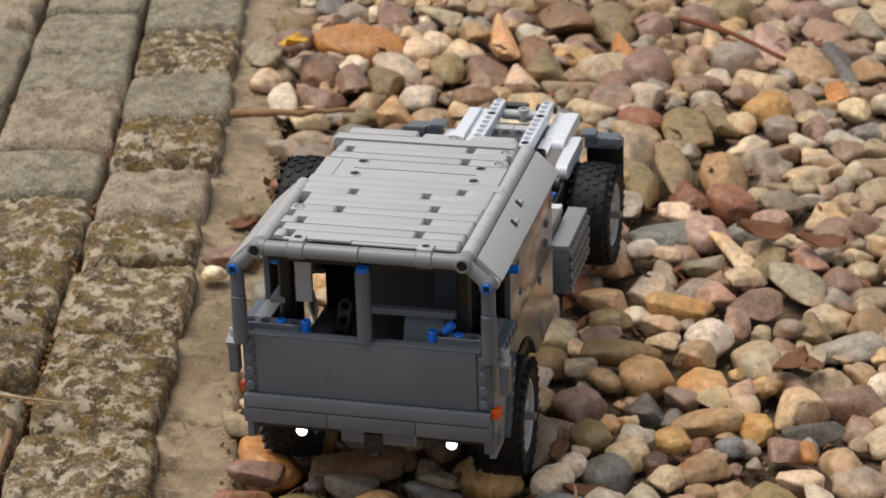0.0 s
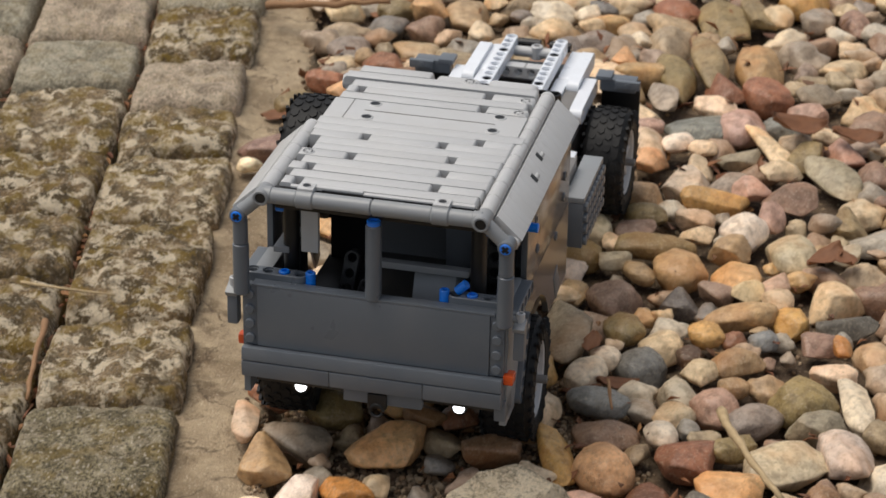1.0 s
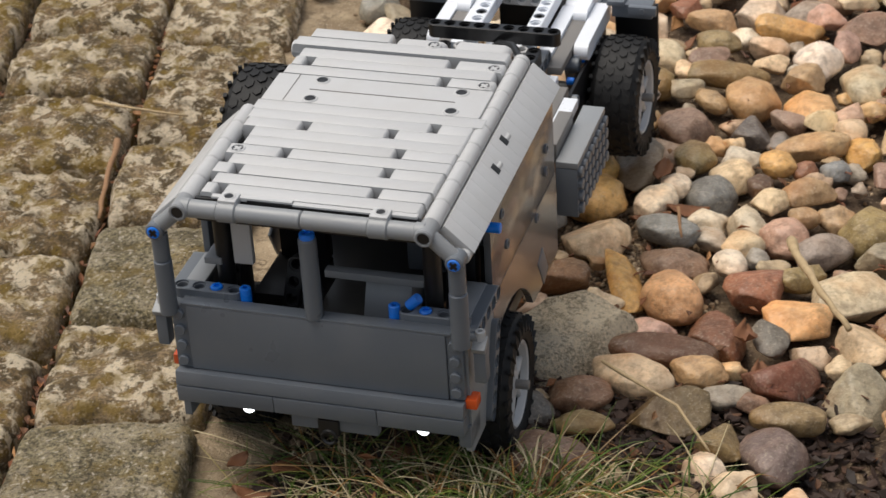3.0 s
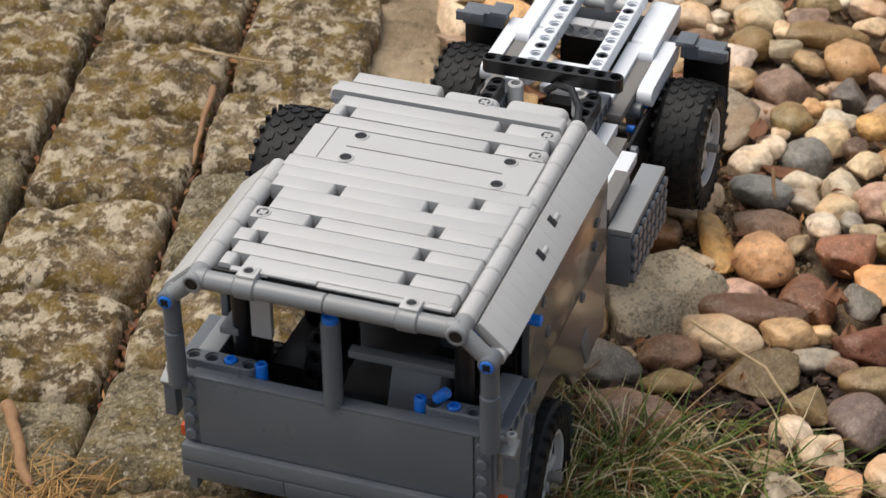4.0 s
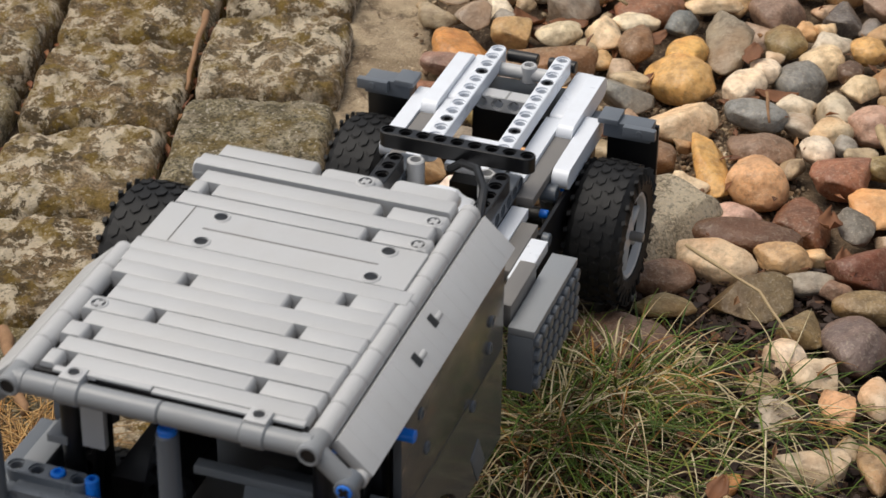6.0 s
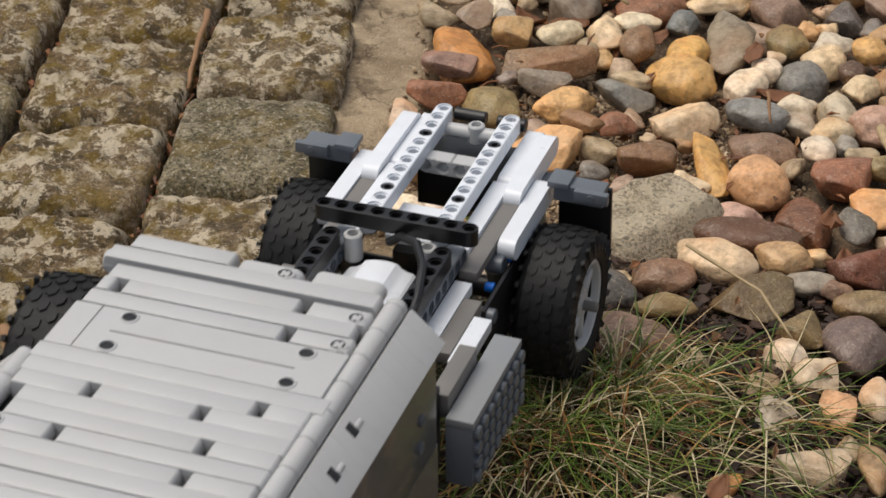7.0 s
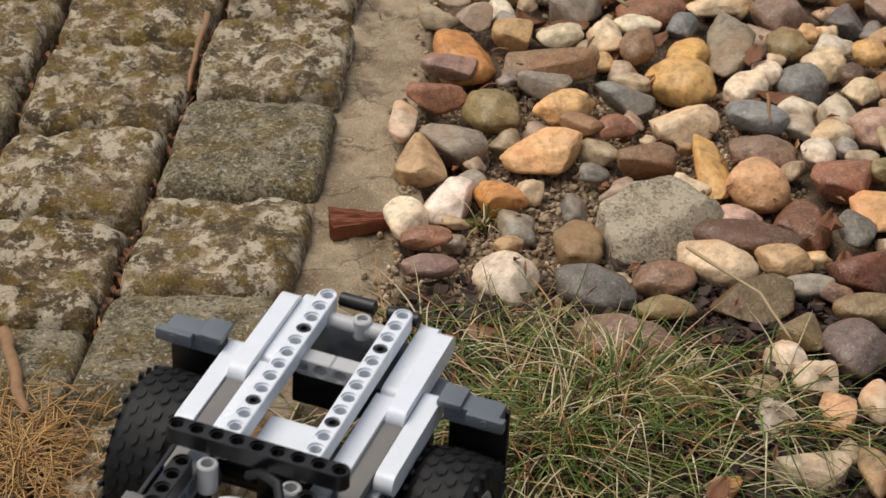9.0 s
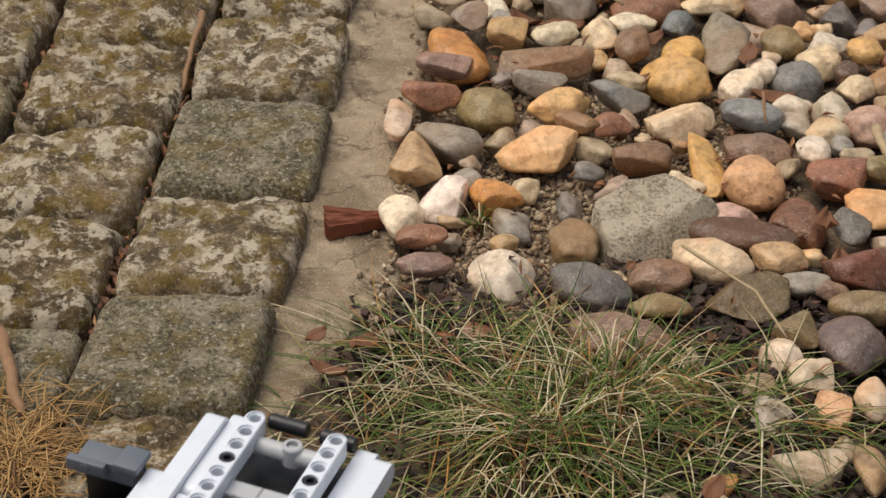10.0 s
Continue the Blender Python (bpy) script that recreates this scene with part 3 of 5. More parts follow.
    pebble(0.2190, 1.2828, 0.0518, 0.0222, 0, "olive", 0.0151)
    pebble(0.2642, 1.3501, 0.0473, 0.0270, 163, "yellow", 0.0184)
    pebble(0.2789, 1.3741, 0.0315, 0.0212, 0, "grey", 0.0144)
    pebble(0.3155, 1.3488, 0.0428, 0.0314, 0, "mauve", 0.0213)
    pebble(0.2919, 1.3660, 0.0322, 0.0274, 90, "pink", 0.0187)
    pebble(0.3474, 1.3815, 0.0558, 0.0292, 107, "grey", 0.0199)
    pebble(0.3155, 1.3858, 0.0298, 0.0215, 0, "cream", 0.0146)
    pebble(0.2790, 1.4735, 0.0524, 0.0436, 165, "blue_grey", 0.0297)
    pebble(0.3041, 1.4711, 0.0521, 0.0347, 97, "pink", 0.0236)
    pebble(0.3333, 1.4686, 0.0313, 0.0267, 0, "blue_grey", 0.0181)
    pebble(0.3155, 1.4348, 0.0523, 0.0184, 111, "cream", 0.0125)
    pebble(0.3295, 1.5195, 0.0430, 0.0341, 115, "red", 0.0232)
    pebble(0.3662, 1.5170, 0.0398, 0.0276, -158, "grey", 0.0188)
    pebble(0.3561, 1.4868, 0.0339, 0.0243, 0, "pink", 0.0166)
    pebble(0.3047, 1.5349, 0.0504, 0.0295, 95, "red", 0.0201)
    pebble(0.2753, 1.5619, 0.0742, 0.0284, 90, "olive", 0.0193)
    pebble(0.3018, 1.5767, 0.0842, 0.0266, 88, "olive", 0.0181)
    pebble(0.3392, 1.5937, 0.0791, 0.0368, 88, "tan", 0.0250)
    pebble(0.3364, 1.4173, 0.0325, 0.0280, 0, "olive", 0.0190)
    pebble(0.3640, 1.4248, 0.0487, 0.0246, 90, "pink", 0.0167)
    pebble(0.2939, 1.4179, 0.0323, 0.0222, 0, "grey", 0.0151)
    pebble(0.2713, 1.4269, 0.0203, 0.0168, 0, "cream", 0.0114)
    pebble(0.2354, 1.5318, 0.0349, 0.0273, 79, "olive", 0.0186)
    pebble(0.2591, 1.5200, 0.0421, 0.0231, 87, "grey", 0.0157)
    pebble(0.2239, 1.5645, 0.0683, 0.0326, 90, "cream", 0.0222)
    pebble(0.2373, 1.4619, 0.0288, 0.0231, 0, "pink", 0.0157)
    pebble(0.3410, 1.3102, 0.0378, 0.0267, 90, "olive", 0.0182)
    pebble(0.3269, 1.3098, 0.0229, 0.0204, 0, "grey", 0.0139)
    pebble(0.3315, 1.2666, 0.0223, 0.0198, 0, "pale", 0.0135)
    pebble(0.2840, 1.8175, 0.0546, 0.0461, 0, "cream", 0.0313)
    pebble(0.3182, 1.8161, 0.0704, 0.0480, 79, "mauve", 0.0327)
    pebble(0.2828, 1.7478, 0.0374, 0.0340, 139, "mauve", 0.0231)
    pebble(0.3081, 1.7393, 0.0352, 0.0312, 90, "pale", 0.0212)
    pebble(0.2968, 1.6964, 0.0407, 0.0344, 130, "red", 0.0234)
    pebble(0.3270, 1.6712, 0.0692, 0.0394, 90, "olive", 0.0268)
    pebble(0.3541, 1.6787, 0.0690, 0.0234, 90, "olive", 0.0159)
    pebble(0.3678, 1.6718, 0.0429, 0.0233, 90, "cream", 0.0159)
    pebble(0.3952, 1.7103, 0.0484, 0.0374, 101, "yellow", 0.0254)
    pebble(0.3950, 1.8326, 0.0521, 0.0462, 147, "grey", 0.0314)
    pebble(0.4347, 1.8663, 0.0562, 0.0446, 71, "pink", 0.0303)
    pebble(0.3524, 1.7642, 0.0414, 0.0363, 0, "mauve", 0.0247)
    pebble(0.4502, 1.8082, 0.0652, 0.0446, 96, "tan", 0.0303)
    pebble(0.4784, 1.8106, 0.0918, 0.0304, 91, "dark_grey", 0.0207)
    pebble(0.4963, 1.7894, 0.0671, 0.0326, 90, "tan", 0.0222)
    pebble(0.4625, 1.6978, 0.0343, 0.0251, 105, "cream", 0.0171)
    pebble(0.3965, 1.6651, 0.0333, 0.0280, 90, "grey", 0.0190)
    pebble(0.4239, 1.6626, 0.0431, 0.0234, 90, "mauve", 0.0159)
    pebble(0.4560, 1.7353, 0.0350, 0.0195, 90, "orange", 0.0132)
    pebble(0.3411, 1.9143, 0.0464, 0.0366, 90, "mauve", 0.0249)
    pebble(0.3078, 1.9326, 0.1044, 0.0420, 90, "olive", 0.0286)
    pebble(0.2706, 1.9435, 0.0942, 0.0474, 90, "brown", 0.0322)
    pebble(0.3066, 1.8459, 0.0770, 0.0202, 90, "orange", 0.0138)
    pebble(0.3822, 1.9288, 0.0425, 0.0422, 90, "mauve", 0.0287)
    pebble(0.4196, 1.9584, 0.0489, 0.0429, 90, "olive", 0.0292)
    pebble(0.4813, 1.9473, 0.0490, 0.0430, 90, "mauve", 0.0292)
    pebble(0.4835, 1.8929, 0.0467, 0.0419, 90, "mauve", 0.0285)
    pebble(0.5228, 1.8961, 0.0791, 0.0317, 90, "grey", 0.0215)
    pebble(0.0943, 1.8802, 0.0886, 0.0592, 159, "orange", 0.0360)
    pebble(0.0131, 1.8571, 0.0385, 0.0326, 90, "grey", 0.0222)
    pebble(0.0391, 1.8925, 0.0507, 0.0357, 90, "mauve", 0.0243)
    pebble(0.0450, 1.9384, 0.0417, 0.0415, 0, "olive", 0.0282)
    pebble(0.0558, 1.8129, 0.0536, 0.0319, 90, "mauve", 0.0217)
    pebble(0.0144, 1.7941, 0.0337, 0.0279, 66, "cream", 0.0190)
    pebble(0.0266, 1.7405, 0.0701, 0.0238, 89, "white", 0.0162)
    pebble(0.0549, 1.7484, 0.0464, 0.0389, 132, "mauve", 0.0265)
    pebble(0.0470, 1.7055, 0.0326, 0.0294, 0, "cream", 0.0200)
    pebble(0.0854, 1.7064, 0.0303, 0.0258, 0, "olive", 0.0176)
    pebble(0.1088, 1.7060, 0.0487, 0.0303, 90, "peach", 0.0206)
    pebble(0.0831, 1.7911, 0.0651, 0.0313, 88, "mauve", 0.0213)
    pebble(0.1067, 1.7770, 0.0576, 0.0338, 90, "olive", 0.0230)
    pebble(0.1203, 1.8156, 0.0698, 0.0287, 115, "pale", 0.0195)
    pebble(0.1312, 1.7490, 0.0391, 0.0310, 90, "pale", 0.0211)
    pebble(0.1437, 1.8578, 0.0430, 0.0352, 90, "cream", 0.0239)
    pebble(0.1585, 1.8138, 0.0693, 0.0296, 90, "olive", 0.0201)
    pebble(0.1896, 1.8081, 0.0840, 0.0430, 77, "mauve", 0.0292)
    pebble(0.1698, 1.7402, 0.0444, 0.0296, -156, "brown", 0.0201)
    pebble(0.1608, 1.7132, 0.0224, 0.0188, 90, "cream", 0.0128)
    pebble(0.2140, 1.7834, 0.0617, 0.0285, 93, "cream", 0.0194)
    pebble(0.2367, 1.8043, 0.0656, 0.0369, 90, "olive", 0.0251)
    pebble(0.2101, 1.8733, 0.1110, 0.0229, 90, "peach", 0.0156)
    pebble(0.2365, 1.8599, 0.0446, 0.0345, 76, "brown", 0.0235)
    pebble(0.1652, 1.9517, 0.0409, 0.0255, 142, "pale", 0.0173)
    pebble(0.1265, 1.9485, 0.0374, 0.0367, 90, "mauve", 0.0250)
    pebble(0.1898, 1.9057, 0.0361, 0.0309, 90, "tan", 0.0210)
    pebble(-0.0115, 1.4534, 0.0425, 0.0335, 0, "mauve", 0.0227)
    pebble(0.0380, 1.5069, 0.0376, 0.0297, 0, "peach", 0.0202)
    pebble(0.0200, 1.4525, 0.0254, 0.0219, 142, "tan", 0.0149)
    pebble(0.0525, 1.4520, 0.0338, 0.0243, 90, "peach", 0.0165)
    pebble(-0.0241, 1.4163, 0.0179, 0.0161, 0, "white", 0.0109)
    pebble(0.0058, 1.5246, 0.0303, 0.0295, 90, "olive", 0.0201)
    pebble(0.2290, 1.2550, 0.0372, 0.0323, 90, "tan", 0.0226)
    pebble(0.2224, 1.2137, 0.0298, 0.0259, 90, "dark_grey", 0.0182)
    pebble(0.1877, 1.2282, 0.0356, 0.0342, 90, "mauve", 0.0240)
    pebble(0.1866, 1.1854, 0.0277, 0.0241, 90, "olive", 0.0169)
    pebble(0.2042, 1.1654, 0.0296, 0.0257, 90, "cream", 0.0180)
    pebble(0.2303, 1.1701, 0.0240, 0.0208, 90, "yellow", 0.0146)
    pebble(0.2456, 1.1671, 0.0174, 0.0152, 90, "red", 0.0106)
    pebble(0.2433, 1.1377, 0.0325, 0.0242, 0, "tan", 0.0169)
    pebble(0.2620, 1.2518, 0.0357, 0.0317, 90, "peach", 0.0222)
    pebble(0.2770, 1.3053, 0.0358, 0.0311, 90, "white", 0.0218)
    pebble(0.1715, 1.1508, 0.0196, 0.0186, 90, "white", 0.0130)
    pebble(0.2061, 1.1124, 0.0296, 0.0258, 90, "pale", 0.0180)
    pebble(0.2227, 1.0991, 0.0315, 0.0286, 90, "pink", 0.0200)
    pebble(0.2634, 1.2215, 0.0262, 0.0190, 0, "cream", 0.0133)
    pebble(0.2165, 1.1442, 0.0178, 0.0155, 90, "dark_brown", 0.0108)
    pebble(0.1910, 1.2674, 0.0234, 0.0164, 0, "grey", 0.0115)
    pebble(0.1952, 1.2916, 0.0195, 0.0170, 90, "cream", 0.0119)
    pebble(0.2616, 1.1649, 0.0198, 0.0174, 90, "blue_grey", 0.0122)


known_pebbles()


def loose_gravel():
    """Smaller pebbles that fill the bed between the known ones; those near the camera's view are single stones."""
    r = random.Random(3)
    names = ["tan", "olive", "tan", "mauve", "grey", "pink", "cream", "peach", "red", "yellow", "blue_grey", "pale", "tan", "cream", "brown", "grey", "white", "peach"]
    singles = 0
    rest = []
    for size, tries in ((0.031, 3000), (0.024, 8000), (0.017, 14000), (0.011, 8000)):
        for _ in range(tries):
            y = r.uniform(0.72, 2.5)
            x = r.uniform(edge_right(y) + 0.045, 0.95)
            bare = size > 0.02 and y < 1.12 and x < 0.12 and y < 1.15 - (x + 0.02) * 0.8
            if bare or (y < 0.95 and x < 0.14 and size > 0.012) or (y < 0.94 and x < 0.26 and r.random() < 0.85):
                continue
            if (size < 0.015 and y > 1.5) or (size < 0.02 and y < 1.05 and x < 0.08 and r.random() < 0.75):
                continue
            s = size * r.uniform(0.85, 1.2)
            if covered(x, y, s * 0.27):
                continue
            long, wide, turn = s * r.uniform(1.0, 1.35), s * r.uniform(0.75, 1.0), r.uniform(0, 180)
            if singles < 120 and size > 0.02 and x < 0.3 and y < 1.6:
                pebble(x, y, long, wide, turn, r.choice(names))
                singles += 1
            else:
                TAKEN.append((x, y, long / 2, wide / 2, radians(turn)))
                rest.append((x, y, long, wide, turn))
    shapes = []
    for k in range(14):
        bm = bmesh.new()
        bmesh.ops.create_icosphere(bm, subdivisions=3, radius=1.0)
        seed = r.uniform(0, 60)
        cuts = [(Vector((r.gauss(0, 1), r.gauss(0, 1), r.gauss(0, 0.8))).normalized(), r.uniform(0.5, 0.85)) for _ in range(3 + k % 6)]
        for v in bm.verts:
            d = v.co.copy()
            p = d * (1 + 0.42 * noise.noise(d * 1.3 + Vector((seed, 0, 0))) + 0.06 * noise.noise(d * 4 + Vector((0, seed, 0))))
            for c, far in cuts:
                over = p.dot(c) - far
                if over > 0:
                    p -= c * over * 0.8
            v.co = p * 1.12
        co = np.array([v.co for v in bm.verts])
        shapes.append((co, np.array([[v.index for v in f.verts] for f in bm.faces])))
        bm.free()
    verts, faces, at = [], [], 0
    for x, y, long, wide, turn in rest:
        co, fa = r.choice(shapes)
        high = 0.7 * min(long, wide)
        m = np.array((pose(x, y, max(soil_height(x, y) + 0.1 * high, -0.002 - high * 0.5 - r.uniform(0, 0.005)), r.uniform(-15, 15), r.uniform(-15, 15), turn) @ Matrix.Diagonal((long / 2, wide / 2, high / 2, 1))))
        verts.append(co @ m[:3, :3].T + m[:3, 3])
        faces.append(fa + at)
        at += len(co)
    me = bpy.data.meshes.new("small_gravel")
    me.from_pydata(np.concatenate(verts).tolist(), [], np.concatenate(faces).tolist())
    me.materials.append(PEBBLES)
    for p in me.polygons:
        p.use_smooth = True
    ob = new("small_gravel", me)
    ob.parent = gravel
    tagged(ob, "small mixed pebbles filling the bed", kind="stuff")


loose_gravel()

# ---- the toy truck, built of plastic beams on an 8 mm grid ----
STUD = 0.008
TYRE = 0.0335
truck = tagged(new("toy_truck"), "grey remote-controlled toy truck of plastic building bricks driving over pebbles", "toy truck")
TO_TRUCK = Matrix.Diagonal((STUD, STUD, STUD, 1)) @ Matrix.Translation((0, 15, 11.6))


def piece(name, bm, material, label="", parent=None, smooth=True):
    """A part of the truck, drawn in grid units: x across, y to the rear, z up."""
    bmesh.ops.recalc_face_normals(bm, faces=bm.faces)
    bmesh.ops.transform(bm, matrix=TO_TRUCK, verts=bm.verts)
    ob = part(name, bm, material, parent or truck, label)
    if smooth:
        for p in ob.data.polygons:
            p.use_smooth = True
        ob.data.set_sharp_from_angle(angle=radians(32))
    return ob


def ring(x0, x1, half, rounded_low, rounded_high, shrink, n=16):
    """The outline of one cell of a beam, seen along its holes."""
    out = []
    r = half - shrink
    for k in range(n):
        a = k * math.tau / n + math.pi / n
        c, s = math.cos(a), math.sin(a)
        end = rounded_high if c > 0 else rounded_low
        if end:
            out.append((c * r, s * r))
        else:
            q = max(abs(c), abs(s))
            px, py = c / q * 0.5, s / q * 0.5
            if abs(c) > abs(s) > 0.6 * abs(c):
                py = math.copysign(r, s)
            out.append((px, max(-r, min(r, py))))
    return out


def holed_beam(name, start, axis, hole, count, material, label="", half=0.48, parent=None):
    """A studless beam: rounded ends, a row of counterbored holes. start: centre of its first hole's cell."""
    bm = bmesh.new()
    start, axis, hole = Vector(start), Vector(axis), Vector(hole)
    side = hole.cross(axis)
    for k in range(count):
        mid = start + axis * k

        def level(points, h):
            return [bm.verts.new(mid + axis * a + side * b + hole * h) for a, b in points]

        full = ring(0, 1, half, k == 0, k == count - 1, 0.0)
        soft = ring(0, 1, half, k == 0, k == count - 1, 0.05)
        bore = [(math.cos((i + 0.5) * math.tau / 16) * 0.385, math.sin((i + 0.5) * math.tau / 16) * 0.385) for i in range(16)]
        fine = [(a * 0.78, b * 0.78) for a, b in bore]
        rings = [level(fine, -half + 0.11), level(bore, -half + 0.11), level(bore, -half), level(soft, -half), level(full, -half + 0.05), level(full, half - 0.05),
                 level(soft, half), level(bore, half), level(bore, half - 0.11), level(fine, half - 0.11)]
        rings.append(rings[0])
        for p, q in zip(rings, rings[1:]):
            for i in range(16):
                bm.faces.new((p[i], p[(i + 1) % 16], q[(i + 1) % 16], q[i]))
    bmesh.ops.remove_doubles(bm, verts=bm.verts, dist=1e-4)
    return piece(name, bm, material, label, parent)


def smooth_beam(name, a, b, material, half=0.47, high=0.47, label="", parent=None, blunt=1.0):
    """A beam seen on its plain side, with rounded ends, lying from a to b."""
    bm = bmesh.new()
    a, b = Vector(a), Vector(b)
    d = (b - a).normalized()
    up = Vector((0, 0, 1))
    side = up.cross(d)
    outline = []
    for k in range(9):
        t = math.pi / 2 + k * math.pi / 8
        outline.append((-1, math.cos(t) * high * blunt, math.sin(t)))
    for k in range(9):
        t = -math.pi / 2 + k * math.pi / 8
        outline.append((1, math.cos(t) * high * blunt, math.sin(t)))
    rings = []
    for w, s in ((-half, 0.975), (-half + 0.018, 1.0), (half - 0.018, 1.0), (half, 0.975)):
        rings.append([bm.verts.new((b - d * high * blunt if e > 0 else a + d * high * blunt) + d * along * s + up * (z * high * s) + side * w) for e, along, z in outline])
    for p, q in zip(rings, rings[1:]):
        for i in range(18):
            bm.faces.new((p[i], p[(i + 1) % 18], q[(i + 1) % 18], q[i]))
    bm.faces.new(rings[0][::-1])
    bm.faces.new(rings[-1])
    return piece(name, bm, material, label, parent)


def block(name, lo, hi, material, label="", bevel=0.06, parent=None, m=None):
    return piece(name, slab(bmesh.new(), lo, hi, bevel, m), material, label, parent)


def pipe(name, a, b, r, material, label="", hollow=0.0, r2=None, parent=None, sides=14):
    return piece(name, rod(bmesh.new(), a, b, r, r2, sides, hollow), material, label, parent)


def pin_ring(x, y, z, material=GREY, r=0.46, deep=0.3):
    """A pin hole with a raised lip in a top surface."""
    return pipe("pin_hole", (x, y, z - deep), (x, y, z + 0.05), r, material, hollow=0.72, sides=18)


def axle_end(a, b):
    bm = bmesh.new()
    a, b = Vector(a), Vector(b)
    d = (b - a).normalized()
    u = d.orthogonal().normalized()
    w = d.cross(u)
    for s, q in ((0.24, 0.09), (0.09, 0.24)):
        pts = [[bm.verts.new(p + u * (s * i) + w * (q * j)) for i, j in ((-1, -1), (1, -1), (1, 1), (-1, 1))] for p in (a, b)]
        bm.faces.new(pts[0][::-1])
        bm.faces.new(pts[1])
        for k in range(4):
            bm.faces.new((pts[0][k], pts[0][(k + 1) % 4], pts[1][(k + 1) % 4], pts[1][k]))
    return bm


def cab_roof():
    top = 7.6
    # front hatch and rear deck: rows of beams laid flat, with the seams where they meet
    rows = [(-26, (-6.5, 7.0)), (-27, (-6.4, 4.3, 6.5)), (-28, (-6.3, -2.8, 2.15, 6.5)), (-29, (-5.6, 6.5)), (-30, (-5.6, 3.2, 6.4)), (-31.05, (-6.2, -2.9, 6.4)),
            (-32.1, (-5.7, 3.2, 6.3)), (-33.1, (-6.2, -4.9, 6.3)), (-34.2, (-5.8, 3.2, 6.2)), (-35.25, (-6.0, -5.0, 6.1)),
            (-17.1, (-6.1, -1.1)), (-18.2, (-6.8, 6.2)), (-19.6, (-6.0, 3.2, 6.3)), (-20.6, (-6.1, -5.1, 6.0)), (-21.7, (-6.2, 3.3, 6.3))]
    for y, cuts in rows:
        for a, b in zip(cuts, cuts[1:]):
            smooth_beam("roof_beam", (a + (0.2 if a > cuts[0] else 0), y, top - 0.48), (b - (0.2 if b < cuts[-1] else 0), y, top - 0.48), GREY, half=0.496, blunt=0.4)
    smooth_beam("roof_beam", (-0.9, -17.4, top - 0.5), (2.2, -17.4, top - 0.5), GREY)
    smooth_beam("roof_beam", (2.6, -17.2, top - 0.5), (6.0, -17.2, top - 0.5), GREY)
    block("roof_panel", (-6.3, -25.45, top - 1.0), (6.4, -22.25, top - 0.02), GREY, "smooth light grey roof panel with four pin holes", 0.1)
    block("roof_tile", (-3.9, -23.95, top - 0.02), (4.6, -23.9, top + 0.012), TAUPE, bevel=0)
    block("roof_seam", (-5.0, -25.4, top - 0.02), (-4.96, -22.3, top + 0.008), TAUPE, bevel=0)
    for x, y in ((-3.5, -22.8), (-3.5, -25.0), (4.68, -22.8), (4.68, -25.0), (5.7, -19.7), (5.7, -21.8), (-5.55, -31.1), (1.5, -17.5)):
        hole = pin_ring(x, y, top)
        # the panel is solid: a black disc stands in for the hole's shaded depth
        bm = rod(bmesh.new(), (x, y, top - 0.15), (x, y, top + 0.004), 0.335)
        piece("bore", bm, BLACK, parent=hole)
        if y in (-19.7, -21.8, -31.1, -17.5):
            piece("axle", axle_end((x, y, top - 0.1), (x, y, top + 0.03)), GREY, parent=hole)
    block("hatch_strip", (-5.2, -36.1, top - 0.2), (-3.2, -35.75, top - 0.05), GREY)
    block("hatch_strip", (-4.0, -36.1, top - 0.1), (-0.7, -35.8, top + 0.05), GREY)
    block("hatch_strip", (-0.7, -36.1, top - 0.2), (4.1, -35.75, top - 0.06), GREY)
    block("hatch_strip", (4.3, -36.1, top - 0.2), (6.1, -35.75, top - 0.02), GREY)
    block("under_roof", (-6.0, -35.6, 5.7), (6.2, -17.5, top - 0.98), BLACK, "black underside of the roof", 0.1)
    # ridge tubes, made of short hollow sleeves
    for x, y1 in ((6.75, -17.5), (-6.75, -26.0)):
        y = -36.0
        while y < y1 - 0.2:
            e = min(y + 2.0, y1)
            pipe("ridge_tube", (x, y + 0.02, 7.05), (x, e - 0.02, 7.05), 0.5, GREY if y > -36.5 else DARK, hollow=0.6)
            y = e
    pipe("deck_tube", (-6.9, -18.2, 7.0), (-6.2, -18.2, 7.0), 0.52, GREY, hollow=0.62)


def sloped_side(sign, y1):
    """The slanted roof edge: a flat panel between the ridge tube and the lower rail."""
    y = -35.8
    tilt = Matrix.Translation((sign * 6.95, 0, 6.9)) @ Matrix.Rotation(sign * radians(43), 4, "Y")
    for end in [e for e in (-26.0, -17.5) if e <= y1]:
        lo, hi = (0.25, 2.35) if sign > 0 else (-2.35, -0.25)
        n = round(end - y)
        for k in range(n):
            a, b = y + (end - y) * k / n, y + (end - y) * (k + 1) / n
            block("slant_beam", (lo, a + 0.002, -0.12), (hi, b - 0.002, 0.42), GREY, bevel=0.012, m=tilt)
        y = end
    for yy, out in (((-28.0, 1.25), (-25.3, 0.9)) if sign > 0 else ()):
        smooth = tilt @ Matrix.Translation((out, yy, 0.36))
        piece("latch", rod(bmesh.new(), smooth @ Vector((0.1, -0.3, -0.08)), smooth @ Vector((0.1, 0.3, -0.08)), 0.2), GREY)
        # the latch's shaded gap is a black block flush with the panel, not a recess
        piece("latch_gap", slab(bmesh.new(), (-0.3, -0.8, -0.2), (0.3, -0.3, 0.075), 0.02, smooth), BLACK)
    pipe("lower_rail", (sign * 8.45, -36.2, 5.45), (sign * 8.45, y1, 5.45), 0.36, GREY)


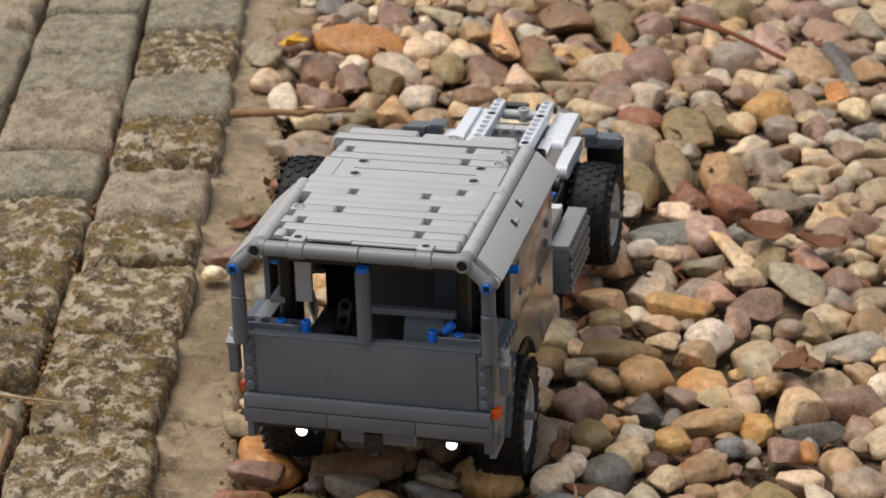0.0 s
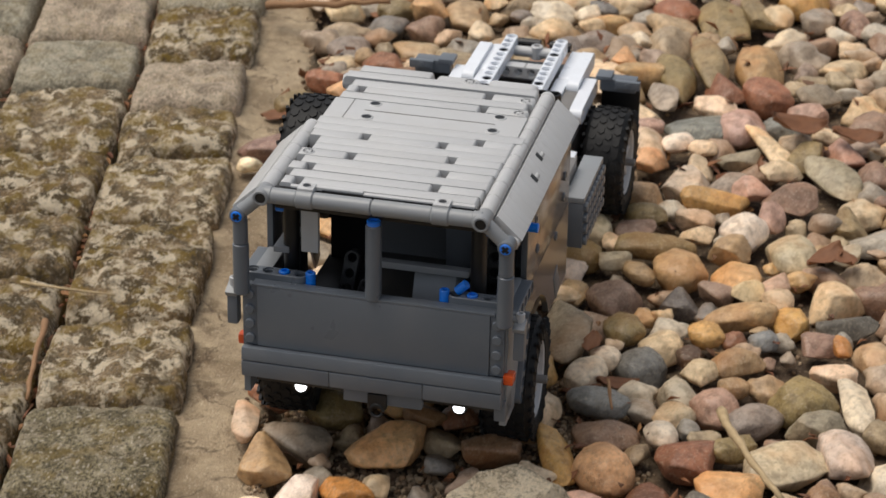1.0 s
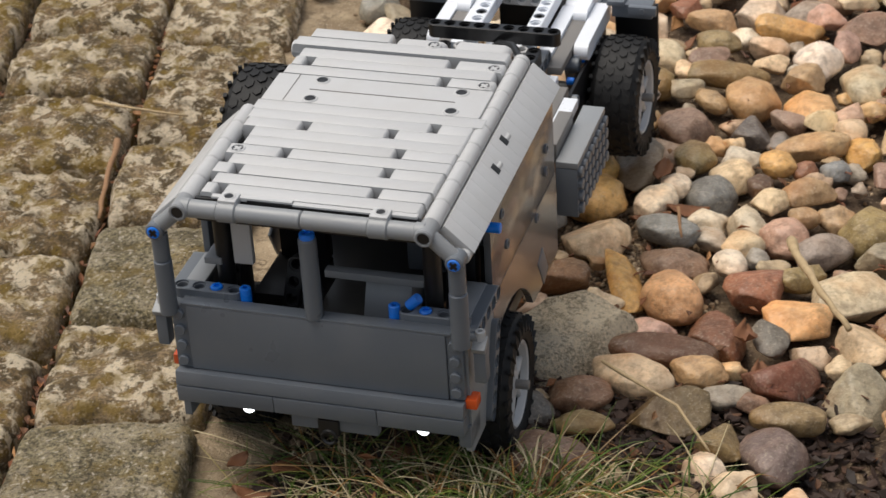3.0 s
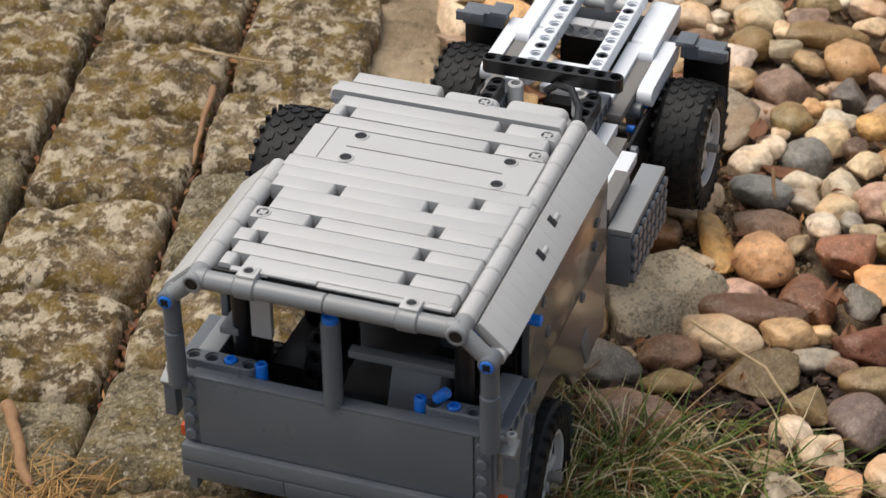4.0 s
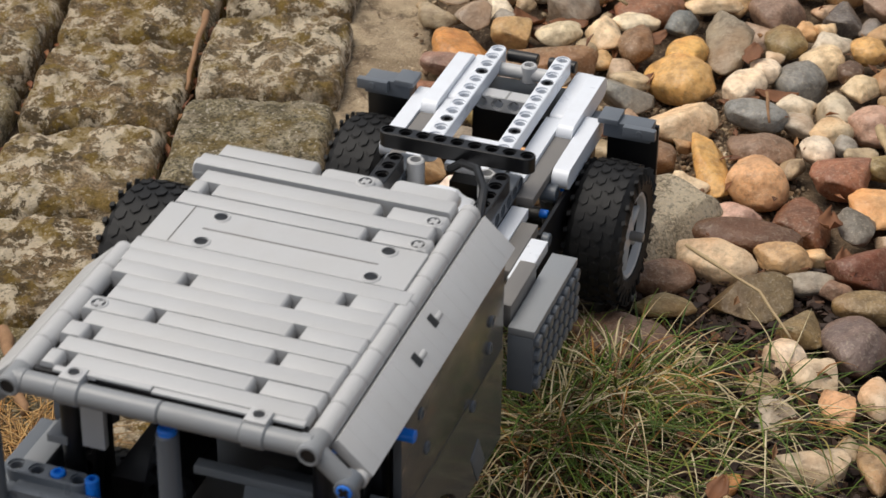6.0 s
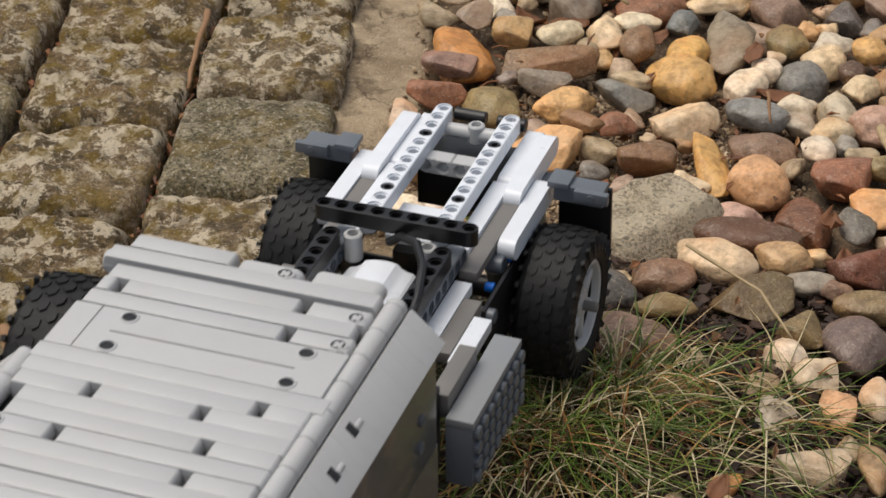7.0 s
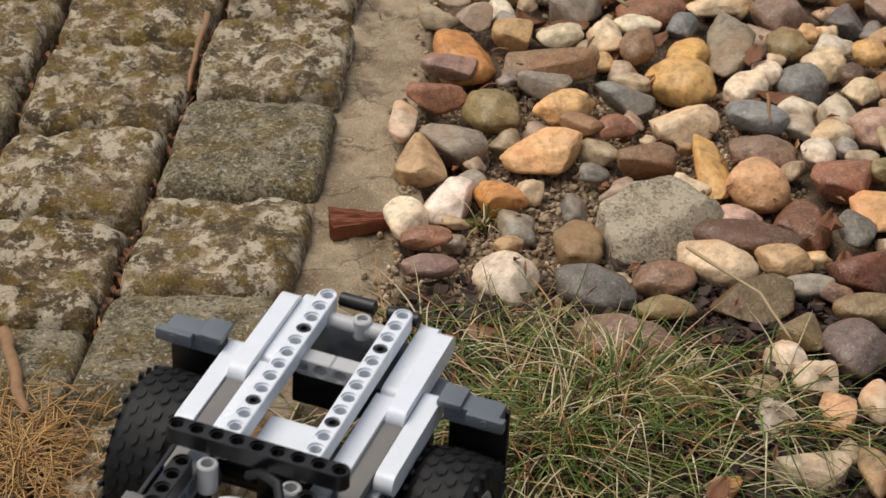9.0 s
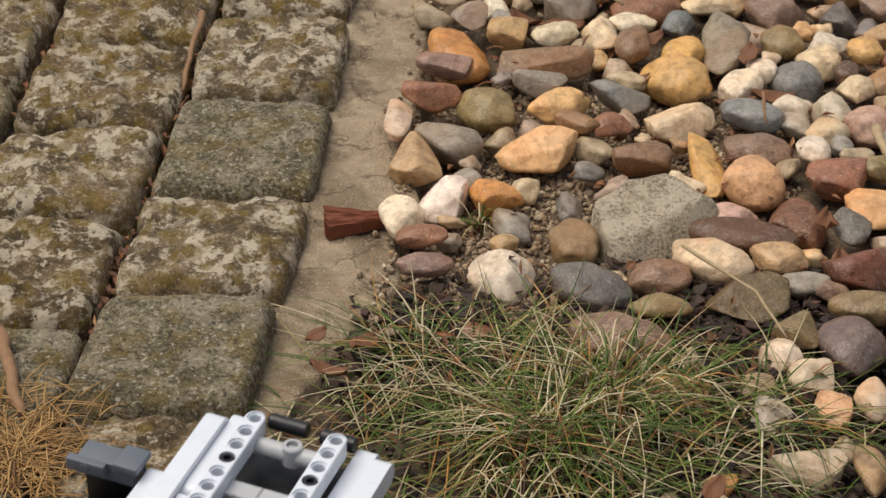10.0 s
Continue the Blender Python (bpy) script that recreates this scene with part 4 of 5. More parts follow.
def cab_frame():
    front = -36.65
    pipe("header_tube", (-6.3, front, 7.03), (-4.6, front, 7.03), 0.5, MID, hollow=0.6)
    for a, b in ((-3.6, 0.0), (0.02, 3.7), (4.7, 6.3)):
        pipe("header_tube", (a, front, 7.03), (b, front, 7.03), 0.5, MID)
    for x in (-4.1, 4.2):
        pipe("clip", (x - 0.55, front, 7.03), (x + 0.55, front, 7.03), 0.58, MID)
        block("clip_socket", (x - 0.5, front - 0.1, 7.2), (x + 0.5, front + 0.85, 7.75), GREY, bevel=0.08)
        hole = pin_ring(x, front + 0.42, 7.74, GREY, 0.38)
        # black plug that gives the clip's hole its dark inside
        pipe("bore", (x, front + 0.42, 7.5), (x, front + 0.42, 7.765), 0.27, BLACK, parent=hole)
    for s in (-1, 1):
        pipe("elbow", (s * 6.1, front, 7.05), (s * 6.75, front, 7.05), 0.53, MID)
        corner = pipe("elbow", (s * 6.72, front - 0.62, 7.02), (s * 6.72, front + 0.8, 7.02), 0.52, MID, "mid grey angle connector", hollow=0.66)
        # black rod in the elbow's mouth in place of the shade inside it
        pipe("bore", (s * 6.72, front - 0.58, 7.02), (s * 6.72, front - 0.2, 7.02), 0.345, BLACK, parent=corner)
        pipe("elbow", (s * 6.72, front, 7.02), (s * 8.24, front, 5.6), 0.44, MID)
        pipe("elbow", (s * 8.24, front - 0.55, 5.6), (s * 8.24, front + 0.5, 5.6), 0.5, DARK)
        plug = pipe("pin", (s * 8.24, front - 0.62, 5.6), (s * 8.24, front - 0.3, 5.6), 0.36, BLUE, "blue connector pin")
        # no axle here: a black cross shows the dark of the pin's cross-shaped hole
        piece("axle", axle_end((s * 8.24, front - 0.645, 5.6), (s * 8.24, front - 0.5, 5.6)), BLACK, parent=plug)
        pipe("post", (s * 8.2, front + 0.05, 5.3), (s * 8.2, front + 0.05, 3.6), 0.46, DARK)
        pipe("post", (s * 8.2, front + 0.05, 3.6), (s * 8.2, front + 0.05, 0.2), 0.5, DARK, "dark grey windscreen post")
        pipe("pin", (s * 7.7, -31.0, 4.2), (s * 9.0, -31.0, 4.2), 0.3, BLUE, "blue connector pin")
    pipe("centre_post", (0, -36.2, 0.7), (0, -36.2, 5.7), 0.5, DARK, "dark grey windscreen centre post")
    plug = pipe("pin", (0, -36.2, 5.6), (0, -36.2, 6.0), 0.42, BLUE, "blue connector pin", hollow=0.5)


def cab_front():
    y = -36.5
    # the shade in the gap behind the header tube, set in as a black strip
    block("header_backing", (-6.2, -35.98, 5.9), (6.2, -35.72, 7.3), BLACK, "black strip in place of the shaded gap behind the header tube", 0.05)
    block("front_panel", (-7.3, y, -3.4), (7.3, y + 0.9, 0.66), DARK, "flat dark grey front panel", 0.06)
    block("panel_cap", (-7.6, y + 0.02, 0.66), (7.6, y + 0.85, 0.82), DARK, bevel=0.05)
    for s in (-1, 1):
        side = block("corner_brick", (s * 7.75 - 0.44, y + 0.1, -3.4), (s * 7.75 + 0.44, y + 1.0, 0.62), DARK, bevel=0.06)
        for k in range(4):
            z = 0.1 - k * 1.0
            pipe("stud", (s * 7.75, y + 0.12, z), (s * 7.75, y - 0.12, z), 0.31, DARK, parent=side)
    tilt = Matrix.Translation((0, y, -3.45)) @ Matrix.Rotation(radians(-7), 4, "X")
    block("bumper", (-8.2, -0.45, -0.85), (8.2, 0.6, 0.0), DARK, "dark grey bumper beam", 0.07, m=tilt)
    tilt = Matrix.Translation((0, y - 0.1, -4.3)) @ Matrix.Rotation(radians(4), 4, "X")
    for a, b in ((-8.2, -2.6), (-2.57, 3.3), (3.33, 8.2)):
        block("bumper", (a, -0.45, -1.05), (b, 0.6, 0.0), DARK, bevel=0.05, m=tilt)
    block("valance", (-1.8, y - 0.1, -6.4), (3.2, y + 0.5, -5.35), DARK, "dark grey lower valance", 0.12)
    block("valance", (-7.6, y + 0.6, -6.2), (7.6, y + 1.4, -5.35), BLACK, bevel=0.1)
    tow = block("tow_block", (-0.2, y - 0.3, -6.6), (1.0, y + 0.5, -5.6), BLACK, "black towing hook")
    bm = bmesh.new()
    tube_path(bm, [(0.4 + 0.42 * math.cos(a * 0.6), y - 0.3, -6.7 + 0.42 * math.sin(a * 0.6)) for a in range(11)], [0.12] * 11)
    piece("hook", bm, BLACK, parent=tow)
    for s in (-1, 1):
        lamp = pipe("headlight_holder", (s * 5.1, y + 1.9, -7.0), (s * 5.1, y + 3.4, -7.0), 0.55, BLACK)
        piece("headlight", rod(bmesh.new(), (s * 5.1, y + 1.75, -7.0), (s * 5.1, y + 2.0, -7.0), 0.36), LIT, "small lit white headlamp", lamp)
        # marker lamps and mirrors at the cab's corners
        block("indicator", (s * 8.5 - 0.35, -36.4 if s > 0 else -35.6, -3.95), (s * 8.5 + 0.3, -35.5 if s > 0 else -34.9, -3.3), ORANGE, "orange indicator lamp", 0.1)
        holder = block("mirror", (s * 9.0 - 0.32, -36.2, -2.3), (s * 9.0 + 0.36, -35.4, -0.2), DARK, "dark grey side mirror block", 0.12)
        block("mirror_cap", (-0.38, -0.5, 0), (0.38, 0.45, 0.36), MID, parent=holder, m=Matrix.Translation((s * 9.0, -35.8, -0.15)) @ Matrix.Rotation(radians(25), 4, "X"))
        pipe("mirror_arm", (s * 8.2, -35.7, 0.3), (s * 9.1, -35.7, 0.3), 0.25, MID)
        pipe("mirror_pin", (s * 9.0, -35.7, 0.1), (s * 9.0, -35.7, 0.75), 0.27, GREY, hollow=0.5)
        block("corner_skirt", (s * 8.0 - 0.35, -36.3, -6.6 if s > 0 else -5.7), (s * 8.0 + 0.35, -34.4, -5.2), DARK, bevel=0.1)


def arch(s, y0, y1, z0, z1, cy, cz, r):
    """A side wall with a round wheel arch cut out of its lower edge."""
    bm = bmesh.new()
    x0, x1 = (s * 7.95, s * 8.35)
    n = 40
    low, high = [], []
    for i in range(n + 1):
        y = y0 + (y1 - y0) * i / n
        d = r * r - (y - cy) ** 2
        low.append((y, max(z0, cz + math.sqrt(d)) if d > 0 else z0))
        high.append((y, z1))
    rings = [[bm.verts.new((x, y, z)) for y, z in row] for x, row in ((x1, high), (x1, low), (x0, low), (x0, high))]
    rings.append(rings[0])
    for p, q in zip(rings, rings[1:]):
        for i in range(n):
            bm.faces.new((p[i], p[i + 1], q[i + 1], q[i]))
    for k in (0, n):
        bm.faces.new([r_[k] for r_ in rings[:4]])
    return bm


def cab_sides():
    for s in (-1, 1):
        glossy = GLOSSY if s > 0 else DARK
        back = -17.0 if s > 0 else -25.6
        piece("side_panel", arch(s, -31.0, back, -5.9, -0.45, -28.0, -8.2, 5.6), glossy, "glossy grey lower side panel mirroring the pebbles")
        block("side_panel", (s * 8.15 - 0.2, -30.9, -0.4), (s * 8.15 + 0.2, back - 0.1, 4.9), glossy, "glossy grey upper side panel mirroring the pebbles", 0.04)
        piece("door_panel", arch(s, -36.0, -31.02, -7.0, 0.5, -28.0, -8.2, 5.6), MID if s > 0 else DARK, "grey door panel below the side window")
        holed_beam("sill_beam", (s * 8.42, -35.4, 0.35), (0, 1, 0), (1, 0, 0), 5, DARK, half=0.4)
        block("door_ledge", (s * 7.6 - 0.55, -35.6, 0.5), (s * 7.6 + 0.55, -31.2, 0.78), MID, "mid grey window ledge")
        holed_beam("arch_beam", (s * 8.3, -33.0, -6.6), (0, 0.35, 0.937), (1, 0, 0), 6, DARK, half=0.4)
        block("flap", (-0.1, 0.0, -2.3), (0.1, 1.2, 0.0), DARK, bevel=0.05, m=Matrix.Translation((s * 8.3, -21.6, -4.0)) @ Matrix.Rotation(radians(28), 4, "X"))
        for y, z in ((-28.6, 3.6), (-27.8, 1.2)) + (((-19.2, 0.9), (-21.5, -0.9), (-19.0, 2.3)) if s > 0 else ()):
            pipe("pin", (s * 8.3, y, z), (s * 8.45, y, z), 0.3, DARK, hollow=0.6)
    block("door_ledge", (-6.9, -34.2, 2.0), (-5.9, -29.5, 2.4), MID, "mid grey slab beside the seat")


def cab_inside():
    block("rear_wall", (-6.0, -18.4, -5.5), (7.6, -17.6, 6.0), DARK, "dark grey rear wall of the cab")
    block("floor_plate", (-7.4, -35.6, -6.2), (7.4, -18.0, -5.2), BLACK, "black cab floor")
    block("seat", (2.2, -31.5, -3.0), (5.4, -27.0, -1.4), BLACK)
    block("seat_back", (2.4, -27.4, -1.6), (5.2, -26.4, 3.0), DARK, "dark grey seat back")
    block("seat", (-5.4, -31.5, -3.0), (-2.2, -27.0, -1.4), BLACK)
    block("seat_back", (-5.2, -27.4, -1.6), (-2.4, -26.4, 3.0), BLACK)
    block("engine_box", (1.1, -33.3, -3.5), (3.8, -30.6, 1.5), MID, "mid grey slanted box between the seats", 0.2, m=Matrix.Translation((0.4, 0.5, -1.3)) @ Matrix.Translation((2.4, -31.5, 0)) @ Matrix.Rotation(radians(-24), 4, "X") @ Matrix.Translation((-2.4, 31.5, 0)))
    block("cross_bar", (-0.4, -33.2, 1.3), (5.2, -32.6, 1.75), MID, "dark grey cross bar behind the windscreen")
    for s in (-1, 1):
        holed_beam("dash_beam", (s * 4.9, -35.2, 0.75), (s, 0, 0), (0, 0, 1), 4, DARK, "dark grey dashboard beam with pins")
        pipe("pin", (s * 5.9, -35.2, 1.0), (s * 5.9, -35.2, 1.35), 0.34, BLUE, "blue connector pin", hollow=0.5)
        pipe("pin", (s * 4.2, -35.3, 0.2), (s * 4.2, -35.3, 1.5), 0.32, BLUE, "blue connector pin", hollow=0.5)
        if s < 0:
            block("sun_visor", (-5.1, -34.3, 2.3), (-4.0, -33.9, 5.7), GREY, "light grey inner panel")
        pipe("upright", (s * 5.9, -33.6, -4), (s * 5.9, -33.6, 5.7), 0.5, BLACK)
        pipe("pin", (s * 6.9, -33.5, 4.8), (s * 5.6, -33.5, 4.8), 0.32, BLUE, "blue connector pin")
        holed_beam("pillar_beam", (s * 6.4, -31.8, -3.0), (0, 0.2, 0.98), (0, -0.98, 0.2), 8, BLACK)
        block("pillar", (s * 6.7 - 0.7, -30.8, -5.0), (s * 6.7 + 0.7, -29.8, 5.8), BLACK)
    holed_beam("lever_beam", (-1.9, -33.8, -2.8), (0.25, 0.25, 0.93), (0.0, -0.96, 0.26), 4, BLACK)
    holed_beam("lever_beam", (-2.9, -32.8, -2.8), (0.1, 0.3, 0.95), (0.0, -0.95, 0.3), 5, BLACK)
    pipe("pin", (4.9, -35.0, 1.3), (5.5, -35.0, 1.9), 0.3, BLUE, "blue connector pin")


def chassis():
    for s in (-1, 1):
        holed_beam("frame_rail", (s * 3.05, -12.5, -1.2), (0, 1, 0), (0, 0, 1), 12, BLACK, "black frame rail with holes")
        holed_beam("frame_rail", (s * 3.05, -12.5, -2.2), (0, 1, 0), (1, 0, 0), 14, DARK, "grey frame rail with holes")
        holed_beam("frame_beam", (s * 2, 1, -1.5), (0, 1, 0), (0, 0, 1), 13, WHITE, "long white frame beam with round holes")
        for y in (4, 10):
            pipe("pin", (s * 2, y, -1.6), (s * 2, y, -1.06), 0.37, BLACK, "black connector pin", hollow=0.5)
        smooth_beam("side_beam", (s * 5.1, 2.6, -2.95), (s * 5.1, 9.7, -2.95), WHITE, 0.48, 0.62, "plain white side beam")
        smooth_beam("side_beam", (s * 4.1, 6.6, -2.45), (s * 4.1, 13.7, -2.45), WHITE, 0.48, 0.62, "plain white side beam")
        smooth_beam("side_beam", (s * 3.12, 8.4, -2.75), (s * 3.12, 14.4, -2.75), WHITE, 0.48, 0.55)
        block("grey_plate", (s * 4.05 - 0.5, -0.4, -3.0), (s * 4.05 + 0.5, 6.6, -2.45), TAUPE, "warm grey plate")
        block("white_plate", (s * 3.05 - 0.5, 1.2, -2.75), (s * 3.05 + 0.5, 8.2, -2.2), WHITE)
        holed_beam("under_beam", (s * 4.6, 2.4, -3.6), (0, 1, 0), (1, 0, 0), 10, DARK)
        for y in (3.4, 5.4, 8.4, 10.4):
            pipe("pin", (s * 4.9, y, -3.6), (s * 5.25, y, -3.6), 0.33, BLUE, "blue connector pin")
        block("inner_guard", (s * 5.35 - 0.12, -1.8, -7.6), (s * 5.35 + 0.12, 8.6, -3.7), BLACK, "black plate beside the rear wheel")
        # mudguards behind the rear wheels
        guard = block("mudguard", (s * 7.3 - 1.4, 8.4, -2.9), (s * 7.3 + 1.4, 9.6, -1.9), DARK, "dark grey mudguard bracket", 0.08)
        block("mudguard_tile", (s * 8.1 - 0.95, 8.0, -2.5), (s * 8.1 + 0.95, 8.42, -1.85), DARK, parent=guard)
        pipe("pin", (s * 8.1, 7.95, -2.15), (s * 8.1, 8.05, -2.15), 0.2, DARK, parent=guard)
        block("mud_flap", (s * 7.4 - 1.5, 9.3, -7.0), (s * 7.4 + 1.5, 9.6, -2.6), BLACK, "black mud flap", parent=guard, m=Matrix.Rotation(radians(2), 4, "X"))
        block("guard_top", (s * 6.2 - 0.6, 8.2, -2.0), (s * 6.2 + 0.6, 9.7, -1.65), DARK, parent=guard)
        pipe("connector", (s * 2.05, -0.95, -2.6), (s * 2.05, -0.95, -1.0), 0.5, GREY, "light grey pin connector", hollow=0.62)
        # steps, tanks and plates between cab and rear wheels
        for k, (mat, x) in enumerate(((WHITE, 4.0), (TAUPE, 5.0), (WHITE, 6.0))):
            block("deck_tile", (s * x - 0.48, -6.6 - 0.6 * k, -3.4), (s * x + 0.48, -0.9 - 1.4 * k, -2.75), mat, bevel=0.06)
        box = block("side_box", (s * 8.1 - 0.75, -13.2, -5.75), (s * 8.1 + 0.6, -5.9, -2.4), DARK, "dark grey studded side box", 0.05)
        block("box_lid", (s * 8.1 - 0.75, -13.2, -2.38), (s * 8.1 + 0.66, -5.9, -1.95), MID, parent=box)
        for i in range(8):
            for j in range(4):
                y, z = -12.75 + i * 0.92, -2.75 - j * 0.84
                pipe("stud", (s * 8.6, y, z), (s * 8.98, y, z), 0.37, DARK, parent=box, sides=10)
        block("bracket", (s * 6.3 - 0.6, -13.6, -5.0), (s * 6.3 + 0.6, -12.6, -0.6), BLACK)
        block("bracket", (s * 6.85 - 0.45, -12.6, -2.4), (s * 6.85 + 0.45, -8.4, -1.1), TAUPE)
        pipe("axle_stub", (s * 4.6, -1.4, -4.2), (s * 5.9, -1.4, -4.2), 0.4, DARK)
        pipe("axle_stub", (s * 4.6, 0.8, -4.0), (s * 5.1, 0.8, -4.0), 0.26, BLUE)
    holed_beam("cross_beam", (-4, 0, -0.48), (1, 0, 0), (0, 0, 1), 9, BLACK, "black cross beam with nine holes")
    block("cross_plate", (-1.45, 3.0, -3.0), (1.45, 4.9, -2.4), WHITE, "white cross plate", 0.12)
    block("cross_plate", (-1.45, 2.0, -3.2), (1.45, 2.95, -2.7), WHITE, bevel=0.1)
    holed_beam("cross_beam", (-1.5, 9.0, -2.2), (1, 0, 0), (0, -1, 0), 4, GREY, "light grey cross beam with holes")
    pipe("cross_axle", (-1.6, 12.2, -1.9), (1.6, 12.2, -1.9), 0.42, GREY, "light grey cross axle")
    pipe("axle_hub", (0.2, 12.2, -2.4), (0.2, 12.2, -1.3), 0.48, GREY, hollow=0.6)
    pipe("tow_pin", (-1.7, 14.0, -1.9), (0.2, 14.0, -1.9), 0.38, BLACK)
    pipe("tow_pin", (0.9, 13.9, -1.9), (2.6, 13.9, -1.9), 0.38, BLACK)
    block("rear_box", (-2.4, 9.6, -5.4), (2.4, 13.6, -3.2), BLACK, "black gear housing under the frame")
    block("gear_housing", (-1.9, 4.2, -9.0), (1.9, 7.0, -5.2), BLACK)
    for y, z in ((5.5, -7.3), (-27.4, -7.4)):
        pipe("axle_beam", (-6.6, y, z), (6.6, y, z), 0.62, BLACK, "black axle")
    block("drive_tunnel", (-1.5, -26.0, -8.2), (1.5, 4.0, -6.6), BLACK, "black drive train under the chassis")
    for s in (-1, 1):
        pipe("spring", (s * 4.4, -26.0, -7.2), (s * 4.4, -24.6, -4.4), 0.6, TAUPE)
        pipe("spring", (s * 4.4, 4.4, -7.2), (s * 4.4, 3.2, -4.2), 0.6, TAUPE)
    # motor: ribbed white cylinder lying along the frame
    bm = bmesh.new()
    n = 48
    rows = []
    for y, scale in ((-10.0, 0.96), (-9.8, 1.0), (-1.9, 1.0), (-1.5, 0.9), (-1.3, 0.6)):
        row = []
        for k in range(n):
            a = k * math.tau / n
            r = 2.65 * scale * (1.0 - (0.06 if k % 8 < 2 else 0.0))
            row.append(bm.verts.new((r * math.cos(a), y, -4.35 + r * math.sin(a))))
        rows.append(row)
    for p, q in zip(rows, rows[1:]):
        for k in range(n):
            bm.faces.new((p[k], p[(k + 1) % n], q[(k + 1) % n], q[k]))
    bm.faces.new(rows[0])
    bm.faces.new(rows[-1][::-1])
    piece("motor", bm, WHITE, "white ribbed motor cylinder")
    block("motor_cap", (-0.9, -8.6, -2.0), (0.9, -6.6, -1.4), GREY, bevel=0.2)
    bm = bmesh.new()
    pts = [(-0.2, -0.6, -1.4), (0.6, -0.9, -0.7), (1.7, -1.6, -0.45), (2.7, -3.4, -0.5), (3.3, -5.8, -0.75), (3.5, -8.4, -1.6), (3.6, -11.0, -2.6)]
    tube_path(bm, pts, [0.24] * 7, 8)
    piece("cable", bm, BLACK, "black motor cable")
    bm = bmesh.new()
    tube_path(bm, [(6.2, -16.6, 1.5), (6.6, -15.6, 0.0), (6.4, -14.6, -2.0), (6.9, -14.8, -4.2), (7.2, -15.8, -5.4)], [0.18] * 5, 8)
    piece("cable", bm, WHITE, "white cable behind the cab")
    pipe("connector", (6.4, -15.6, -0.6), (7.2, -15.2, -0.2), 0.5, GREY)
    block("cab_back_box", (-4.5, -17.4, -5.0), (4.5, -13.6, -2.6), BLACK)


def build_tyre(parent):
    """A chunky off-road tyre: rounded carcass, hexagon tread blocks and shoulder lugs."""
    bm = bmesh.new()
    R, half = TYRE, 0.0125
    prof = [(-0.0085, 0.0195), (-half, 0.021), (-half - 0.0012, 0.0255), (-half, R - 0.0038), (-half + 0.003, R - 0.0016), (0, R - 0.0009),
            (half - 0.003, R - 0.0016), (half, R - 0.0038), (half + 0.0012, 0.0255), (half, 0.021), (0.0085, 0.0195), (0.0085, 0.0165), (-0.0085, 0.0165)]
    n = 56
    rows = [[bm.verts.new((x, r * math.cos(k * math.tau / n), r * math.sin(k * math.tau / n))) for x, r in prof] for k in range(n)]
    m = len(prof)
    for k in range(n):
        p, q = rows[k], rows[(k + 1) % n]
        for i in range(m):
            bm.faces.new((p[i], q[i], q[(i + 1) % m], p[(i + 1) % m]))

    tread = bmesh.new()

    def lug(x, a, sx, sa, r0, r1, sides=6):
        base, top = [], []
        for k in range(sides):
            c, s = math.cos(k * math.tau / sides + 0.5), math.sin(k * math.tau / sides + 0.5)
            for rr, ring_, q in ((r0, base, 1.0), (r1, top, 0.82)):
                ang = a + s * sa * q / R
                ring_.append(tread.verts.new((x + c * sx * q, rr * math.cos(ang), rr * math.sin(ang))))
        for k in range(sides):
            tread.faces.new((base[k], base[(k + 1) % sides], top[(k + 1) % sides], top[k]))
        tread.faces.new(top)

    for k in range(27):
        a = k * math.tau / 27
        for j, x in enumerate((-0.0075, -0.0025, 0.0025, 0.0075)):
            lug(x, a + (j % 2) * math.pi / 27, 0.00285, 0.0037, R - 0.005, R - 0.00005 - 0.00085 * abs(x) / 0.0095)
        for s in (-1, 1):
            lug(s * (half + 0.0002), a, 0.0015, 0.0019, R - 0.009, R - 0.0014, 4)
    bmesh.ops.recalc_face_normals(bm, faces=bm.faces)
    ob = part("tyre", bm, RUBBER, parent, "black rubber tyre with hexagon tread blocks", True)
    ob.data.set_sharp_from_angle(angle=radians(30))
    bmesh.ops.recalc_face_normals(tread, faces=tread.faces)
    tagged(part("tread", tread, RUBBER, parent, "small black rubber tread blocks"), kind="stuff")
    return ob


def build_rim():
    """A grey spoked rim, its outer face towards +x."""
    bm = bmesh.new()
    prof = [(0.0115, 0.0205), (0.0122, 0.0195), (0.0115, 0.0185), (0.0075, 0.0172), (0.0068, 0.008), (0.0098, 0.007), (0.0102, 0.0045), (0.0102, 0.0),
            (-0.0115, 0.0), (-0.0115, 0.0205)]
    n = 40
    rows = [[bm.verts.new((x, r * math.cos(k * math.tau / n), r * math.sin(k * math.tau / n))) for x, r in prof] for k in range(n)]
    for k in range(n):
        p, q = rows[k], rows[(k + 1) % n]
        for i in range(len(prof) - 1):
            bm.faces.new((p[i], p[i + 1], q[i + 1], q[i]))
    bmesh.ops.remove_doubles(bm, verts=bm.verts, dist=1e-6)
    bmesh.ops.recalc_face_normals(bm, faces=bm.faces)
    ob = part("wheel", bm, GREY, truck, "light grey spoked wheel", True)
    ob.data.set_sharp_from_angle(angle=radians(30))
    build_tyre(ob)
    for k in range(6):
        a = k * math.tau / 6
        d = Vector((0, math.cos(a), math.sin(a)))
        part("spoke", rod(bmesh.new(), Vector((0.0078, 0, 0)) + d * 0.006, Vector((0.0082, 0, 0)) + d * 0.0175, 0.0026, 0.0018, 8), GREY, ob, smooth=True)
    part("axle_tip", rod(bmesh.new(), (0.010, 0, 0), (0.0165, 0, 0), 0.0023), TAUPE, ob)
    return ob


WHEELS = []


